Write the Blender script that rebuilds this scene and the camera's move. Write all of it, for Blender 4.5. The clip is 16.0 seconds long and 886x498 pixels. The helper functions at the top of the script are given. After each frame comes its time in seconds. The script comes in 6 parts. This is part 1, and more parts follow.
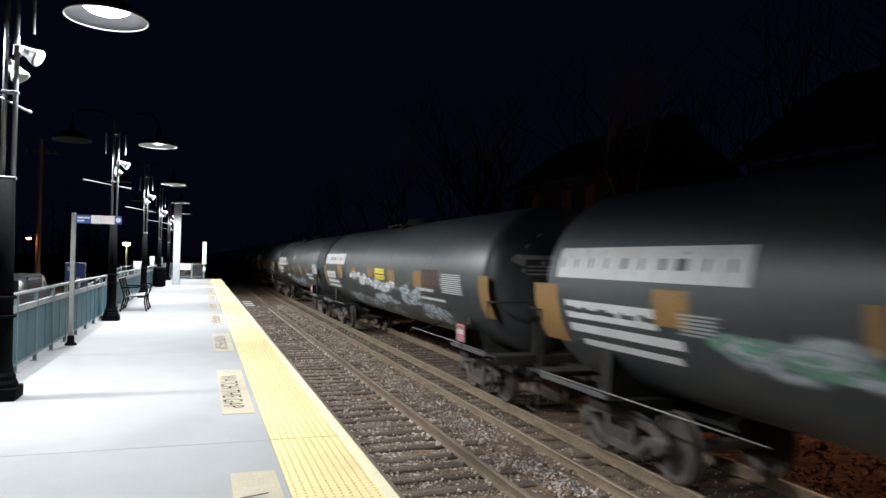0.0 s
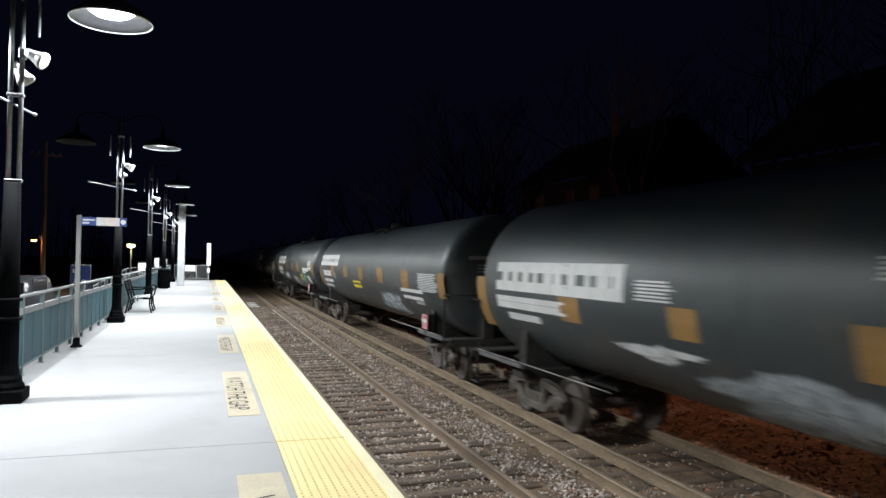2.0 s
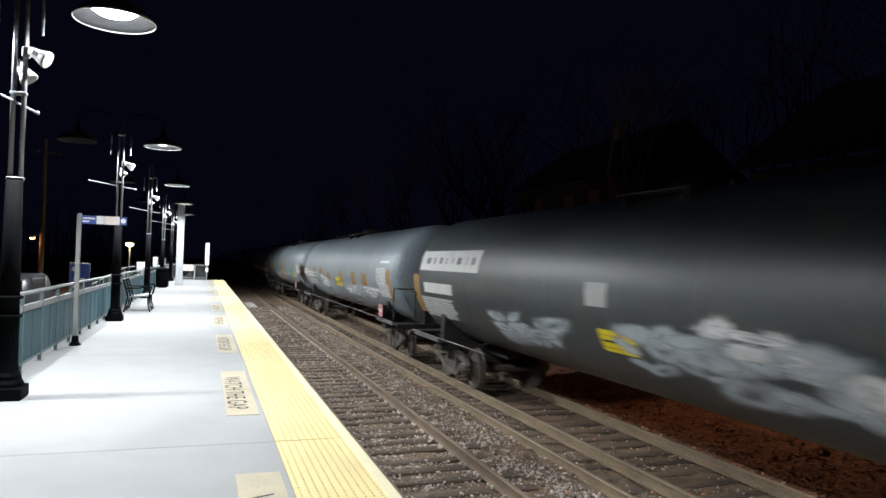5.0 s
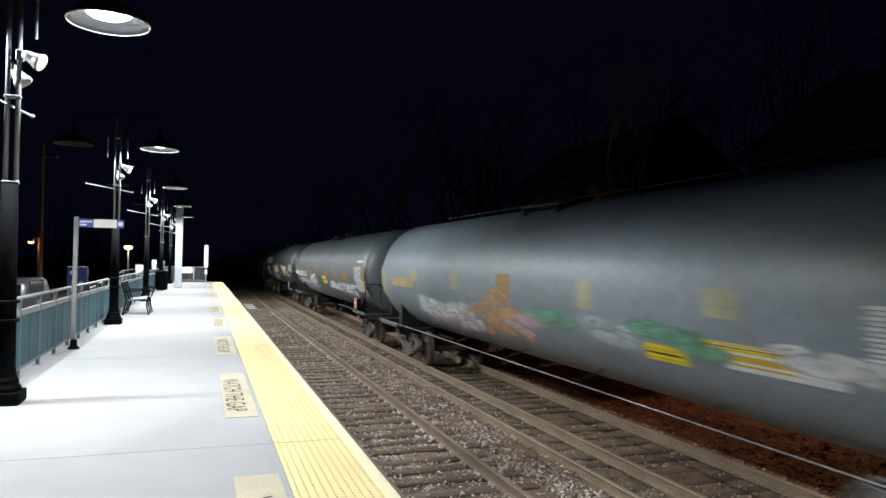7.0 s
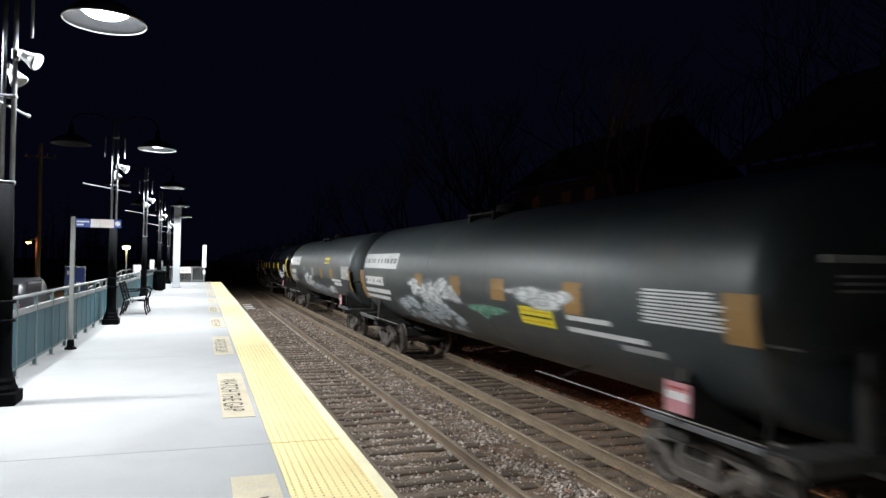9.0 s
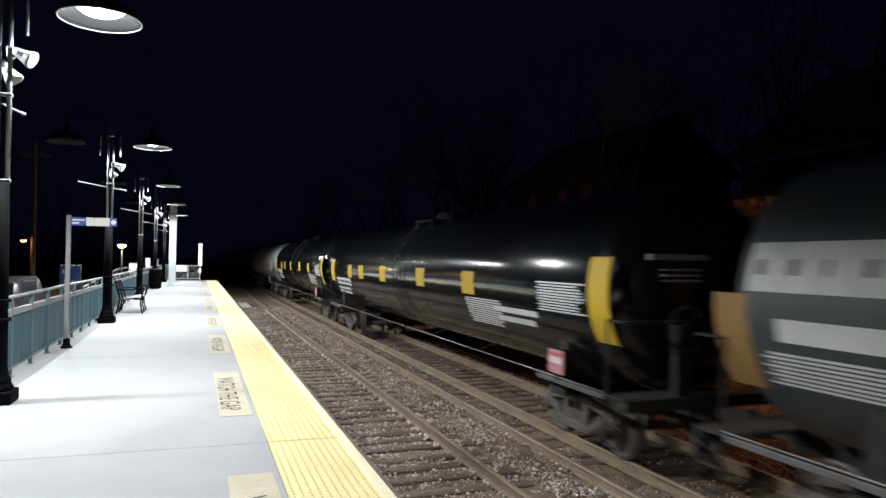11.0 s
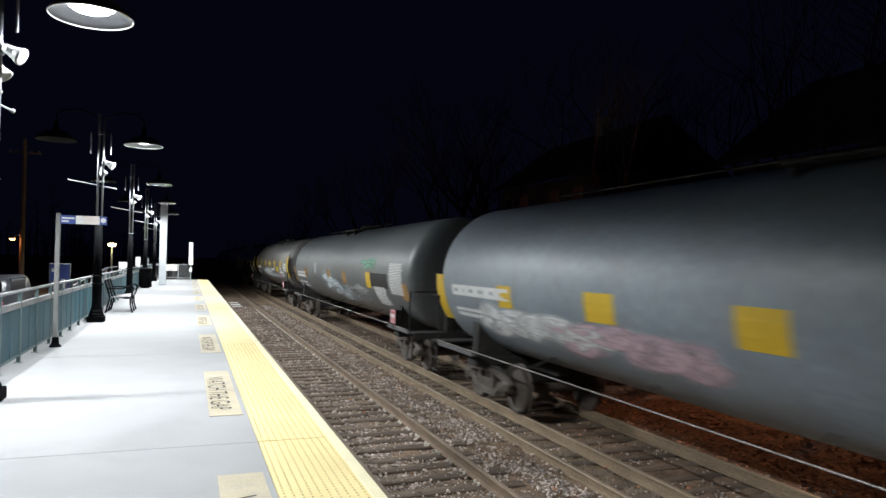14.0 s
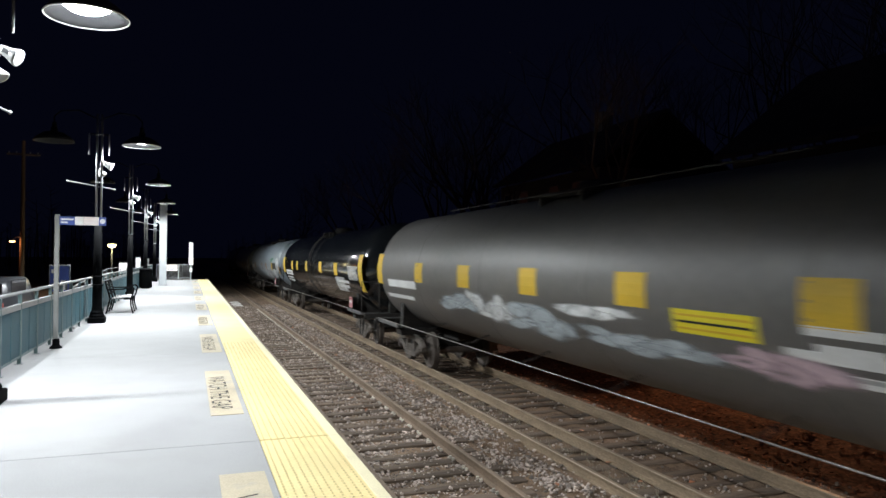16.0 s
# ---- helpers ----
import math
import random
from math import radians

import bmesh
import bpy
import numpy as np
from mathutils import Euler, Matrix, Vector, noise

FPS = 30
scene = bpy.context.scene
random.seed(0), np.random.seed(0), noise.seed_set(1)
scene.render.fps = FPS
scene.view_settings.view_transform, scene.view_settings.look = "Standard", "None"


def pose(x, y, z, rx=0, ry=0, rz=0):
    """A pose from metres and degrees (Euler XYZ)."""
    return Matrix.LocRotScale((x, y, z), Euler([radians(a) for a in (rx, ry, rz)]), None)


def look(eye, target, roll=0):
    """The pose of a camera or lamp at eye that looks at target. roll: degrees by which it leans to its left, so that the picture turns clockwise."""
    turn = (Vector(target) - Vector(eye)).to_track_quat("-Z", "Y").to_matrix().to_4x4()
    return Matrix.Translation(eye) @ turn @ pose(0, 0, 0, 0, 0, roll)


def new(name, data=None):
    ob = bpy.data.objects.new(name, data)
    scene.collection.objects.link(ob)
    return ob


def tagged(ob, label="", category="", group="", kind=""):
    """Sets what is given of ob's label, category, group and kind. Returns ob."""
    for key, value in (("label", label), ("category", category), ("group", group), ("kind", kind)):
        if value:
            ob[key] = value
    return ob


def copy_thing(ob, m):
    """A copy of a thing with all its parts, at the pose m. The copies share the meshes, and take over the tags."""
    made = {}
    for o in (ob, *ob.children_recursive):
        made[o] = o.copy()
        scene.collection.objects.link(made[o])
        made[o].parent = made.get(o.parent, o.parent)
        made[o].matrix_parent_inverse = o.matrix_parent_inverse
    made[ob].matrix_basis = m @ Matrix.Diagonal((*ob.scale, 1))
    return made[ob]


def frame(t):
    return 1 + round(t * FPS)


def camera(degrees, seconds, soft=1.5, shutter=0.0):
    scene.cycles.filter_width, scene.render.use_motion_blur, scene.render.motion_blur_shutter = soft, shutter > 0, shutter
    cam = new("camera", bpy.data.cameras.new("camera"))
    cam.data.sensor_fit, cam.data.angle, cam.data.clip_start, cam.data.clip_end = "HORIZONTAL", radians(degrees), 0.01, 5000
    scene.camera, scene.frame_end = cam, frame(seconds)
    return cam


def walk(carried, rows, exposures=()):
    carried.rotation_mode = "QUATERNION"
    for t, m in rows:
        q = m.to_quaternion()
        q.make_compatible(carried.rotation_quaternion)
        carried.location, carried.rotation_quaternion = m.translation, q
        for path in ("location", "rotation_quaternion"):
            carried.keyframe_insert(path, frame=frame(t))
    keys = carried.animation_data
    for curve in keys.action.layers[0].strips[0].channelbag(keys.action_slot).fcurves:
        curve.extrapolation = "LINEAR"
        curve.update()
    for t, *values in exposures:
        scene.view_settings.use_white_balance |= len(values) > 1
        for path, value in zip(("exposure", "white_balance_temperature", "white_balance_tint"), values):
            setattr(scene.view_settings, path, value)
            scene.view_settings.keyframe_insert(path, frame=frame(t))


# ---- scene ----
# ---------------------------------------------------------------- camera
cam = camera(64.7, 16.0, 1.5, 0.3)
# seconds, x, y, z, and the three turns in degrees
PATH = [
    (0, 0.009, -0.001, 1.636, 90.979, -1.216, -19.016),
    (0.5, 0.003, -0.001, 1.64, 90.858, -1.109, -19.074),
    (1, 0.006, 0.01, 1.635, 91.079, -1.165, -19.085),
    (1.5, 0, -0.001, 1.637, 91.216, -1.121, -19.026),
    (2, -0.001, 0.01, 1.642, 91.018, -1.018, -18.705),
    (2.5, -0.003, 0.004, 1.636, 90.863, -1.211, -18.9),
    (3, -0.01, -0, 1.641, 90.921, -1.373, -18.971),
    (3.5, -0.014, -0.004, 1.644, 90.887, -1.35, -18.966),
    (4, -0.024, -0.017, 1.641, 91.207, -1.608, -18.978),
    (4.5, -0.026, -0.021, 1.643, 91.198, -1.695, -18.879),
    (7, -0, -0, 1.64, 91.15, -0.97, -18.889),
    (7.5, 0.01, 0.007, 1.633, 91.03, -0.821, -18.992),
    (8, 0.007, 0.014, 1.636, 91.073, -0.935, -18.944),
    (8.5, 0.009, 0.007, 1.632, 91.056, -0.902, -18.925),
    (9, 0.015, 0.012, 1.637, 91.134, -0.904, -19.01),
    (9.5, 0.012, 0.011, 1.635, 91.083, -1.097, -19.127),
    (10, 0.005, 0.013, 1.639, 90.976, -1.039, -18.995),
    (12.5, 0.016, 0.015, 1.641, 91.034, -0.661, -20.037),
    (13, 0.011, 0.03, 1.636, 90.844, -0.889, -20.078),
    (13.5, 0.014, 0.017, 1.637, 91.151, -1.263, -19.89),
    (14, 0.009, 0.015, 1.636, 91.019, -1.113, -19.996),
    (14.5, 0.012, 0.02, 1.632, 90.752, -0.747, -19.98),
    (15, 0.013, 0.019, 1.633, 90.619, -0.606, -19.717),
    (15.5, 0.006, 0.03, 1.637, 90.442, -0.393, -19.739),
    (16, 0.02, 0.027, 1.63, 90.79, -0.446, -19.972),
]
walk(cam, [(r[0], pose(*r[1:])) for r in PATH])

# ---------------------------------------------------------------- night sky and lamps
world = bpy.data.worlds.new("night")
scene.world = world
world.use_nodes = True
sky = world.node_tree.nodes["Background"]
sky.inputs["Color"].default_value = (0.25, 0.32, 1.0, 1)
sky.inputs["Strength"].default_value = 0.0046

LAMP_WATTS = 1080
LAMP_COLOUR = (0.925, 0.97, 0.985)
POLE_Y = [8.95 + 10.0 * k for k in (0, 1, 2, 3, 4, -1)]   # rows of platform lamps
POLE_X = -2.07
DISH_Z = 4.37


def lamp(name, kind, at, watts, colour, radius, cone=160, blend=0.40):
    data = bpy.data.lights.new(name, kind)
    data.energy, data.color = watts, colour
    data.shadow_soft_size = radius
    if kind == "SPOT":
        data.spot_size, data.spot_blend = radians(cone), blend
    ob = new(name, data)
    ob.matrix_world = Matrix.Translation(at)
    return ob


for y in POLE_Y:
    lamp("platform_light", "SPOT", (-1.11, y, DISH_Z - 0.01), LAMP_WATTS * (1.35 if y > 12 else 1.0), LAMP_COLOUR, 0.05, 168 if y > 12 else 149 if y > 0 else 142, 0.25)
    lamp("path_light", "SPOT", (-3.05, y, DISH_Z + 0.13), LAMP_WATTS * 1.05, LAMP_COLOUR, 0.07, 138)
lamp("porch_light", "POINT", (15.6, 12.7, 2.84), 26, (1.0, 0.42, 0.11), 0.08)
flood = lamp("bank_light", "SPOT", (15.0, 12.4, 2.85), 360, (1.0, 0.56, 0.32), 0.08, 105)
flood.matrix_world = look((15.0, 12.4, 2.85), (9.3, 7.2, -1.3))
# added for the orange glow on the garden wall, whose source is unseen
lamp("added_yard_light", "POINT", (13.75, 12.0, -0.42), 60, (1.0, 0.42, 0.11), 0.06)
lamp("street_light", "POINT", (-12.37, 60.0, 2.42), 60, (1.0, 0.38, 0.14), 0.12)
lamp("lot_light", "POINT", (-5.62, 59.6, 2.2), 110, (1.0, 0.86, 0.45), 0.14)


# ---------------------------------------------------------------- materials
def material(name, base, rough=0.6, metal=0.0, low=0.7, high=1.2, scale=2.0, grain=40.0, bump=0.15,
             stretch=(1, 1, 1), spread=0.0, islands=False, coat=0.0, glow=0.0, dirt=None, dirt_amount=0.5):
    """A surface with stains at one scale, grain at another and fine relief."""
    m = bpy.data.materials.new(name)
    m.use_nodes = True
    n, k = m.node_tree.nodes, m.node_tree.links
    out = n["Principled BSDF"]
    out.inputs["Roughness"].default_value, out.inputs["Metallic"].default_value = rough, metal
    out.inputs["Coat Weight"].default_value = coat
    where, turn = n.new("ShaderNodeTexCoord"), n.new("ShaderNodeMapping")
    turn.inputs["Scale"].default_value = stretch
    k.new(where.outputs["Object"], turn.inputs["Vector"])
    fine, broad = n.new("ShaderNodeTexNoise"), n.new("ShaderNodeTexNoise")
    for tex, s in ((fine, grain), (broad, scale)):
        tex.inputs["Scale"].default_value, tex.inputs["Detail"].default_value = s, 5
        k.new(turn.outputs["Vector"], tex.inputs["Vector"])
    both = n.new("ShaderNodeMath")
    both.operation = "ADD"
    k.new(fine.outputs["Fac"], both.inputs[0])
    k.new(broad.outputs["Fac"], both.inputs[1])
    ramp = n.new("ShaderNodeMapRange")
    for i, v in ((1, 0.7), (2, 1.3), (3, low), (4, high)):
        ramp.inputs[i].default_value = v
    k.new(both.outputs[0], ramp.inputs[0])
    value = ramp.outputs[0]
    if spread:
        ran = n.new("ShaderNodeNewGeometry" if islands else "ShaderNodeObjectInfo")
        vary = n.new("ShaderNodeMapRange")
        vary.inputs[3].default_value, vary.inputs[4].default_value = 1 - spread, 1 + spread
        k.new(ran.outputs["Random Per Island" if islands else "Random"], vary.inputs[0])
        times = n.new("ShaderNodeMath")
        times.operation = "MULTIPLY"
        k.new(value, times.inputs[0])
        k.new(vary.outputs[0], times.inputs[1])
        value = times.outputs[0]
    tint = n.new("ShaderNodeVectorMath")
    tint.operation = "SCALE"
    tint.inputs[0].default_value = base
    k.new(value, tint.inputs["Scale"])
    colour = tint.outputs[0]
    if dirt:
        patch = n.new("ShaderNodeTexNoise")
        patch.inputs["Scale"].default_value, patch.inputs["Detail"].default_value = scale * 2.7, 7
        k.new(turn.outputs["Vector"], patch.inputs["Vector"])
        edge = n.new("ShaderNodeMapRange")
        for i, v in ((1, 0.5), (2, 0.72), (3, 0.0), (4, dirt_amount)):
            edge.inputs[i].default_value = v
        k.new(patch.outputs["Fac"], edge.inputs[0])
        mix = n.new("ShaderNodeMix")
        mix.data_type = "RGBA"
        mix.inputs["B"].default_value = (*dirt, 1)
        k.new(edge.outputs[0], mix.inputs["Factor"])
        k.new(colour, mix.inputs[6])
        mix.inputs[7].default_value = (*dirt, 1)
        colour = mix.outputs[2]
    k.new(colour, out.inputs["Base Color"])
    if glow:
        out.inputs["Emission Color"].default_value = (*base, 1)
        out.inputs["Emission Strength"].default_value = glow
    if bump:
        relief = n.new("ShaderNodeBump")
        relief.inputs["Strength"].default_value, relief.inputs["Distance"].default_value = bump, 0.01
        k.new(fine.outputs["Fac"], relief.inputs["Height"])
        k.new(relief.outputs["Normal"], out.inputs["Normal"])
    return m


CONCRETE = material("concrete", (0.355, 0.36, 0.37), 0.85, low=0.86, high=1.08, scale=0.6, grain=90, spread=0.03, dirt=(0.28, 0.28, 0.27), dirt_amount=0.25)
CONCRETE_DARK = material("old_concrete", (0.30, 0.29, 0.28), 0.9, scale=0.8, grain=50, bump=0.4)
TACTILE = material("yellow_tactile", (0.82, 0.68, 0.34), 0.7, low=0.85, high=1.1, scale=0.9, grain=60, dirt=(0.72, 0.57, 0.27), dirt_amount=0.45)
DOME = material("worn_dome", (0.30, 0.22, 0.09), 0.75, low=0.6, high=1.2, grain=50, spread=0.3, islands=True)
NOSING = material("cream_nosing", (0.80, 0.73, 0.50), 0.75, low=0.85, high=1.08, grain=70)
PAD = material("faded_yellow_paint", (0.52, 0.455, 0.33), 0.8, low=0.8, high=1.15, scale=1.5, grain=70, dirt=(0.38, 0.36, 0.32), dirt_amount=0.9)
INK = material("black_lettering", (0.035, 0.032, 0.03), 0.8, grain=60, dirt=(0.3, 0.25, 0.15), dirt_amount=0.5)
JOINT = material("joint_filler", (0.09, 0.085, 0.08), 0.95)
BALLAST = material("ballast_stone", (0.45, 0.38, 0.335), 0.9, low=0.45, high=1.4, scale=6, grain=50, bump=0.5, spread=0.65, islands=True)
TIE = material("creosoted_timber", (0.12, 0.088, 0.066), 0.9, low=0.55, high=1.5, scale=3, grain=22, bump=0.6, stretch=(0.15, 1, 1), spread=0.35, dirt=(0.24, 0.19, 0.14), dirt_amount=0.5)
RAIL = material("rusty_rail", (0.26, 0.195, 0.13), 0.7, 0.1, low=0.6, high=1.3, scale=5, grain=60, bump=0.3, stretch=(1, 0.3, 1))
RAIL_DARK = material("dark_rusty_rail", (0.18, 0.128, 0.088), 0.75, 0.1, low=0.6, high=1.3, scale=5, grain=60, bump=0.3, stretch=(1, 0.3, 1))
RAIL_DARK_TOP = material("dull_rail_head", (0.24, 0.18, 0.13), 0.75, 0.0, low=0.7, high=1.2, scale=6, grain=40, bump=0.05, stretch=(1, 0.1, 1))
RAIL_TOP = material("worn_rail_head", (0.36, 0.285, 0.205), 0.48, 0.3, low=0.7, high=1.2, scale=6, grain=40, bump=0.05, stretch=(1, 0.1, 1))
PLATE = material("rusty_plate", (0.15, 0.12, 0.095), 0.75, 0.2, spread=0.3)
SPIKE = material("pale_spike", (0.72, 0.68, 0.60), 0.5, 0.1, spread=0.4)
WEED = material("dry_weed", (0.36, 0.32, 0.24), 0.85, spread=0.5, islands=True)
LEAF = material("fallen_leaf", (0.42, 0.185, 0.10), 0.75, low=0.6, high=1.3, spread=0.7, islands=True, grain=30)
BLACK_PAINT = material("black_paint", (0.004, 0.0043, 0.005), 0.75, low=0.7, high=1.4, grain=50, bump=0.08)
BLACK_PAINT.node_tree.nodes["Principled BSDF"].inputs["Specular IOR Level"].default_value = 0.03
GALVANISED = material("galvanised_steel", (0.24, 0.25, 0.27), 0.45, 0.6, low=0.75, high=1.15, scale=5, grain=70, bump=0.08, stretch=(1, 1, 0.3))
GREY_STEEL = material("grey_painted_steel", (0.30, 0.31, 0.32), 0.5, 0.3, low=0.8, high=1.15, grain=60, bump=0.08)
SIGN_POST = material("weathered_post", (0.22, 0.225, 0.22), 0.55, 0.3, low=0.75, high=1.15, grain=60)
TEAL = material("teal_panel", (0.022, 0.085, 0.112), 0.6, low=0.75, high=1.2, scale=1.4, grain=80, bump=0.1, spread=0.15)
TEAL_FRAME = material("teal_frame", (0.10, 0.15, 0.155), 0.5, low=0.8, high=1.15, grain=70)
WHITE_PANEL = material("white_panel", (0.80, 0.80, 0.80), 0.5, low=0.93, high=1.04, grain=50, bump=0.02)
# the dish enamel blackened: shade of the path-side dishes put into the colour
DISH_SHADED = material("shaded_enamel", (0.003, 0.0032, 0.0035), 0.9, low=0.9, high=1.06, bump=0.02)
DISH_IN = material("grey_enamel", (0.022, 0.023, 0.025), 0.5, low=0.9, high=1.06, bump=0.02)
FLOOD_GREY = material("floodlight_enamel", (0.20, 0.205, 0.21), 0.45, low=0.85, high=1.08, bump=0.03)
DISH = material("white_enamel", (0.78, 0.79, 0.80), 0.4, low=0.93, high=1.04, bump=0.02)
BULB = material("lit_lens", (0.93, 0.97, 1.0), 0.4, low=1, high=1, bump=0, glow=80)
DIM_LENS = material("shaded_lens", (0.93, 0.97, 1.0), 0.4, low=1, high=1, bump=0, glow=1.5)
SODIUM = material("lit_sodium", (1.0, 0.45, 0.16), 0.4, low=1, high=1, bump=0, glow=7)
WARM = material("lit_warm", (1.0, 0.84, 0.42), 0.4, low=1, high=1, bump=0, glow=9)
SIGN_BLUE = material("sign_blue", (0.035, 0.075, 0.33), 0.5, low=0.9, high=1.1, bump=0.02)
SIGN_PINK = material("sign_pale", (0.80, 0.72, 0.72), 0.5, low=0.95, high=1.03, bump=0.02)
SLATE = material("slate_paint", (0.12, 0.13, 0.15), 0.6)
WOOD_POLE = material("weathered_pole", (0.16, 0.11, 0.075), 0.9, stretch=(1, 1, 0.1), grain=30, bump=0.5)
BARK = material("bark", (0.10, 0.062, 0.05), 0.95, low=0.5, high=1.4, scale=3, grain=18, bump=0.8, stretch=(1, 1, 0.3))
SIDING = material("clapboard", (0.12, 0.095, 0.08), 0.8, low=0.8, high=1.15, stretch=(0.2, 0.2, 1), grain=30)
ROOFING = material("shingle", (0.07, 0.06, 0.058), 0.95, spread=0.2)
FRAME_WOOD = material("porch_timber", (0.42, 0.33, 0.26), 0.75, stretch=(0.2, 1, 1), grain=30)
PANE = material("dark_glass", (0.03, 0.03, 0.035), 0.06, low=1, high=1, bump=0)
DIM_PANE = material("dim_lit_window", (0.10, 0.033, 0.02), 0.5, low=1, high=1, bump=0, glow=0.03)
VAN_PAINT = material("grey_van_paint", (0.05, 0.052, 0.06), 0.3, 0.2, low=0.9, high=1.08, bump=0.02, coat=0.4)
RUBBER = material("rubber", (0.02, 0.02, 0.02), 0.85)


def ground_material():
    """Cinders by the tracks, leaf litter on the bank, tarmac beyond the platform."""
    m = material("earth", (0.195, 0.132, 0.088), 0.95, low=0.35, high=1.7, scale=3.0, grain=48, bump=1.0)
    n, k = m.node_tree.nodes, m.node_tree.links
    out = n["Principled BSDF"]
    cinder = out.inputs["Base Color"].links[0].from_socket
    where, split = n.new("ShaderNodeTexCoord"), n.new("ShaderNodeSeparateXYZ")
    k.new(where.outputs["Object"], split.inputs[0])
    wob = n.new("ShaderNodeTexNoise")
    wob.inputs["Scale"].default_value = 1.3
    k.new(where.outputs["Object"], wob.inputs["Vector"])
    shift = n.new("ShaderNodeMath")
    shift.operation = "MULTIPLY_ADD"
    shift.inputs[1].default_value, shift.inputs[2].default_value = 1.6, -0.8
    k.new(wob.outputs["Fac"], shift.inputs[0])
    total = n.new("ShaderNodeMath")
    k.new(split.outputs[0], total.inputs[0])
    k.new(shift.outputs[0], total.inputs[1])
    colour = cinder
    for lo, hi, tone, grain in ((7.9, 8.6, (0.28, 0.135, 0.08), 12.0), (13.6, 15.0, (0.07, 0.06, 0.035), 9.0)):
        tex = n.new("ShaderNodeTexNoise")
        tex.inputs["Scale"].default_value, tex.inputs["Detail"].default_value = grain, 8
        k.new(where.outputs["Object"], tex.inputs["Vector"])
        rng = n.new("ShaderNodeMapRange")
        rng.inputs[1].default_value, rng.inputs[2].default_value, rng.inputs[3].default_value, rng.inputs[4].default_value = 0.3, 0.7, 0.3, 1.7
        k.new(tex.outputs["Fac"], rng.inputs[0])
        sc = n.new("ShaderNodeVectorMath")
        sc.operation = "SCALE"
        sc.inputs[0].default_value = tone
        k.new(rng.outputs[0], sc.inputs["Scale"])
        step = n.new("ShaderNodeMapRange")
        step.inputs[1].default_value, step.inputs[2].default_value = lo, hi
        k.new(total.outputs[0], step.inputs[0])
        mix = n.new("ShaderNodeMix")
        mix.data_type = "RGBA"
        k.new(step.outputs[0], mix.inputs["Factor"])
        k.new(colour, mix.inputs[6])
        k.new(sc.outputs[0], mix.inputs[7])
        colour = mix.outputs[2]
    k.new(colour, out.inputs["Base Color"])
    return m


EARTH = ground_material()


# ---------------------------------------------------------------- mesh helpers
def mesh_of(name, bm, mat, smooth=False):
    me = bpy.data.meshes.new(name)
    bm.normal_update()
    bm.to_mesh(me)
    bm.free()
    for m in (mat if isinstance(mat, (list, tuple)) else [mat]):
        me.materials.append(m)
    if smooth:
        for p in me.polygons:
            p.use_smooth = True
    return me


def place(name, me, parent=None, at=None, label=""):
    """One object on a mesh that may be shared."""
    ob = new(name, me)
    if at is not None:
        ob.matrix_basis = at
    if parent:
        ob.parent = parent
    return tagged(ob, label)


def part(name, bm, mat, parent=None, label="", smooth=False):
    return place(name, mesh_of(name, bm, mat, smooth), parent, None, label)


def thing(name, at, label, category, group="", kind=""):
    ob = new(name)
    ob.empty_display_size = 0.2
    ob.matrix_basis = at if isinstance(at, Matrix) else Matrix.Translation(at)
    return tagged(ob, label, category, group, kind)


def box(bm, x0, x1, y0, y1, z0, z1, bevel=0.0, turn=None):
    made = bmesh.ops.create_cube(bm, size=1)["verts"]
    bmesh.ops.scale(bm, vec=(x1 - x0, y1 - y0, z1 - z0), verts=made)
    bmesh.ops.translate(bm, vec=((x0 + x1) / 2, (y0 + y1) / 2, (z0 + z1) / 2), verts=made)
    if bevel:
        edges = list({e for v in made for e in v.link_edges})
        made = bmesh.ops.bevel(bm, geom=edges, offset=bevel, segments=1, affect="EDGES")["verts"]
    if turn is not None:
        bmesh.ops.transform(bm, matrix=turn, verts=made)
    return bm


def rod(bm, a, b, r0, r1=None, seg=10, caps=True):
    """A straight round bar from a to b, tapered when r1 is given."""
    a, b = Vector(a), Vector(b)
    way = b - a
    m = Matrix.Translation((a + b) / 2) @ way.to_track_quat("Z", "Y").to_matrix().to_4x4()
    bmesh.ops.create_cone(bm, cap_ends=caps, segments=seg, radius1=r0, radius2=r0 if r1 is None else r1, depth=way.length, matrix=m)
    return bm


def lathe(bm, profile, seg=24, at=(0, 0, 0), axis="Z", caps=True):
    """A turned form; profile rows of (radius, height)."""
    rings = []
    for r, h in profile:
        ring = []
        for i in range(seg):
            a = 2 * math.pi * i / seg
            p = (r * math.cos(a), r * math.sin(a), h) if axis == "Z" else (r * math.cos(a), h, r * math.sin(a)) if axis == "Y" else (h, r * math.cos(a), r * math.sin(a))
            ring.append(bm.verts.new(Vector(p) + Vector(at)))
        rings.append(ring)
    for p, q in zip(rings, rings[1:]):
        for i in range(seg):
            j = (i + 1) % seg
            bm.faces.new((p[i], p[j], q[j], q[i]))
    if caps:
        for ring in (rings[0], rings[-1]):
            bm.faces.new(ring)
    else:   # a closed hoop
        p, q = rings[-1], rings[0]
        for i in range(seg):
            j = (i + 1) % seg
            bm.faces.new((p[i], p[j], q[j], q[i]))
    bmesh.ops.recalc_face_normals(bm, faces=bm.faces[:])
    return bm


def bent(bm, points, r, seg=8):
    """A pipe through points."""
    for a, b in zip(points, points[1:]):
        rod(bm, a, b, r, seg=seg)
    for p in points[1:-1]:
        bmesh.ops.create_icosphere(bm, subdivisions=1, radius=r, matrix=Matrix.Translation(p))
    return bm


def B():
    return bmesh.new()


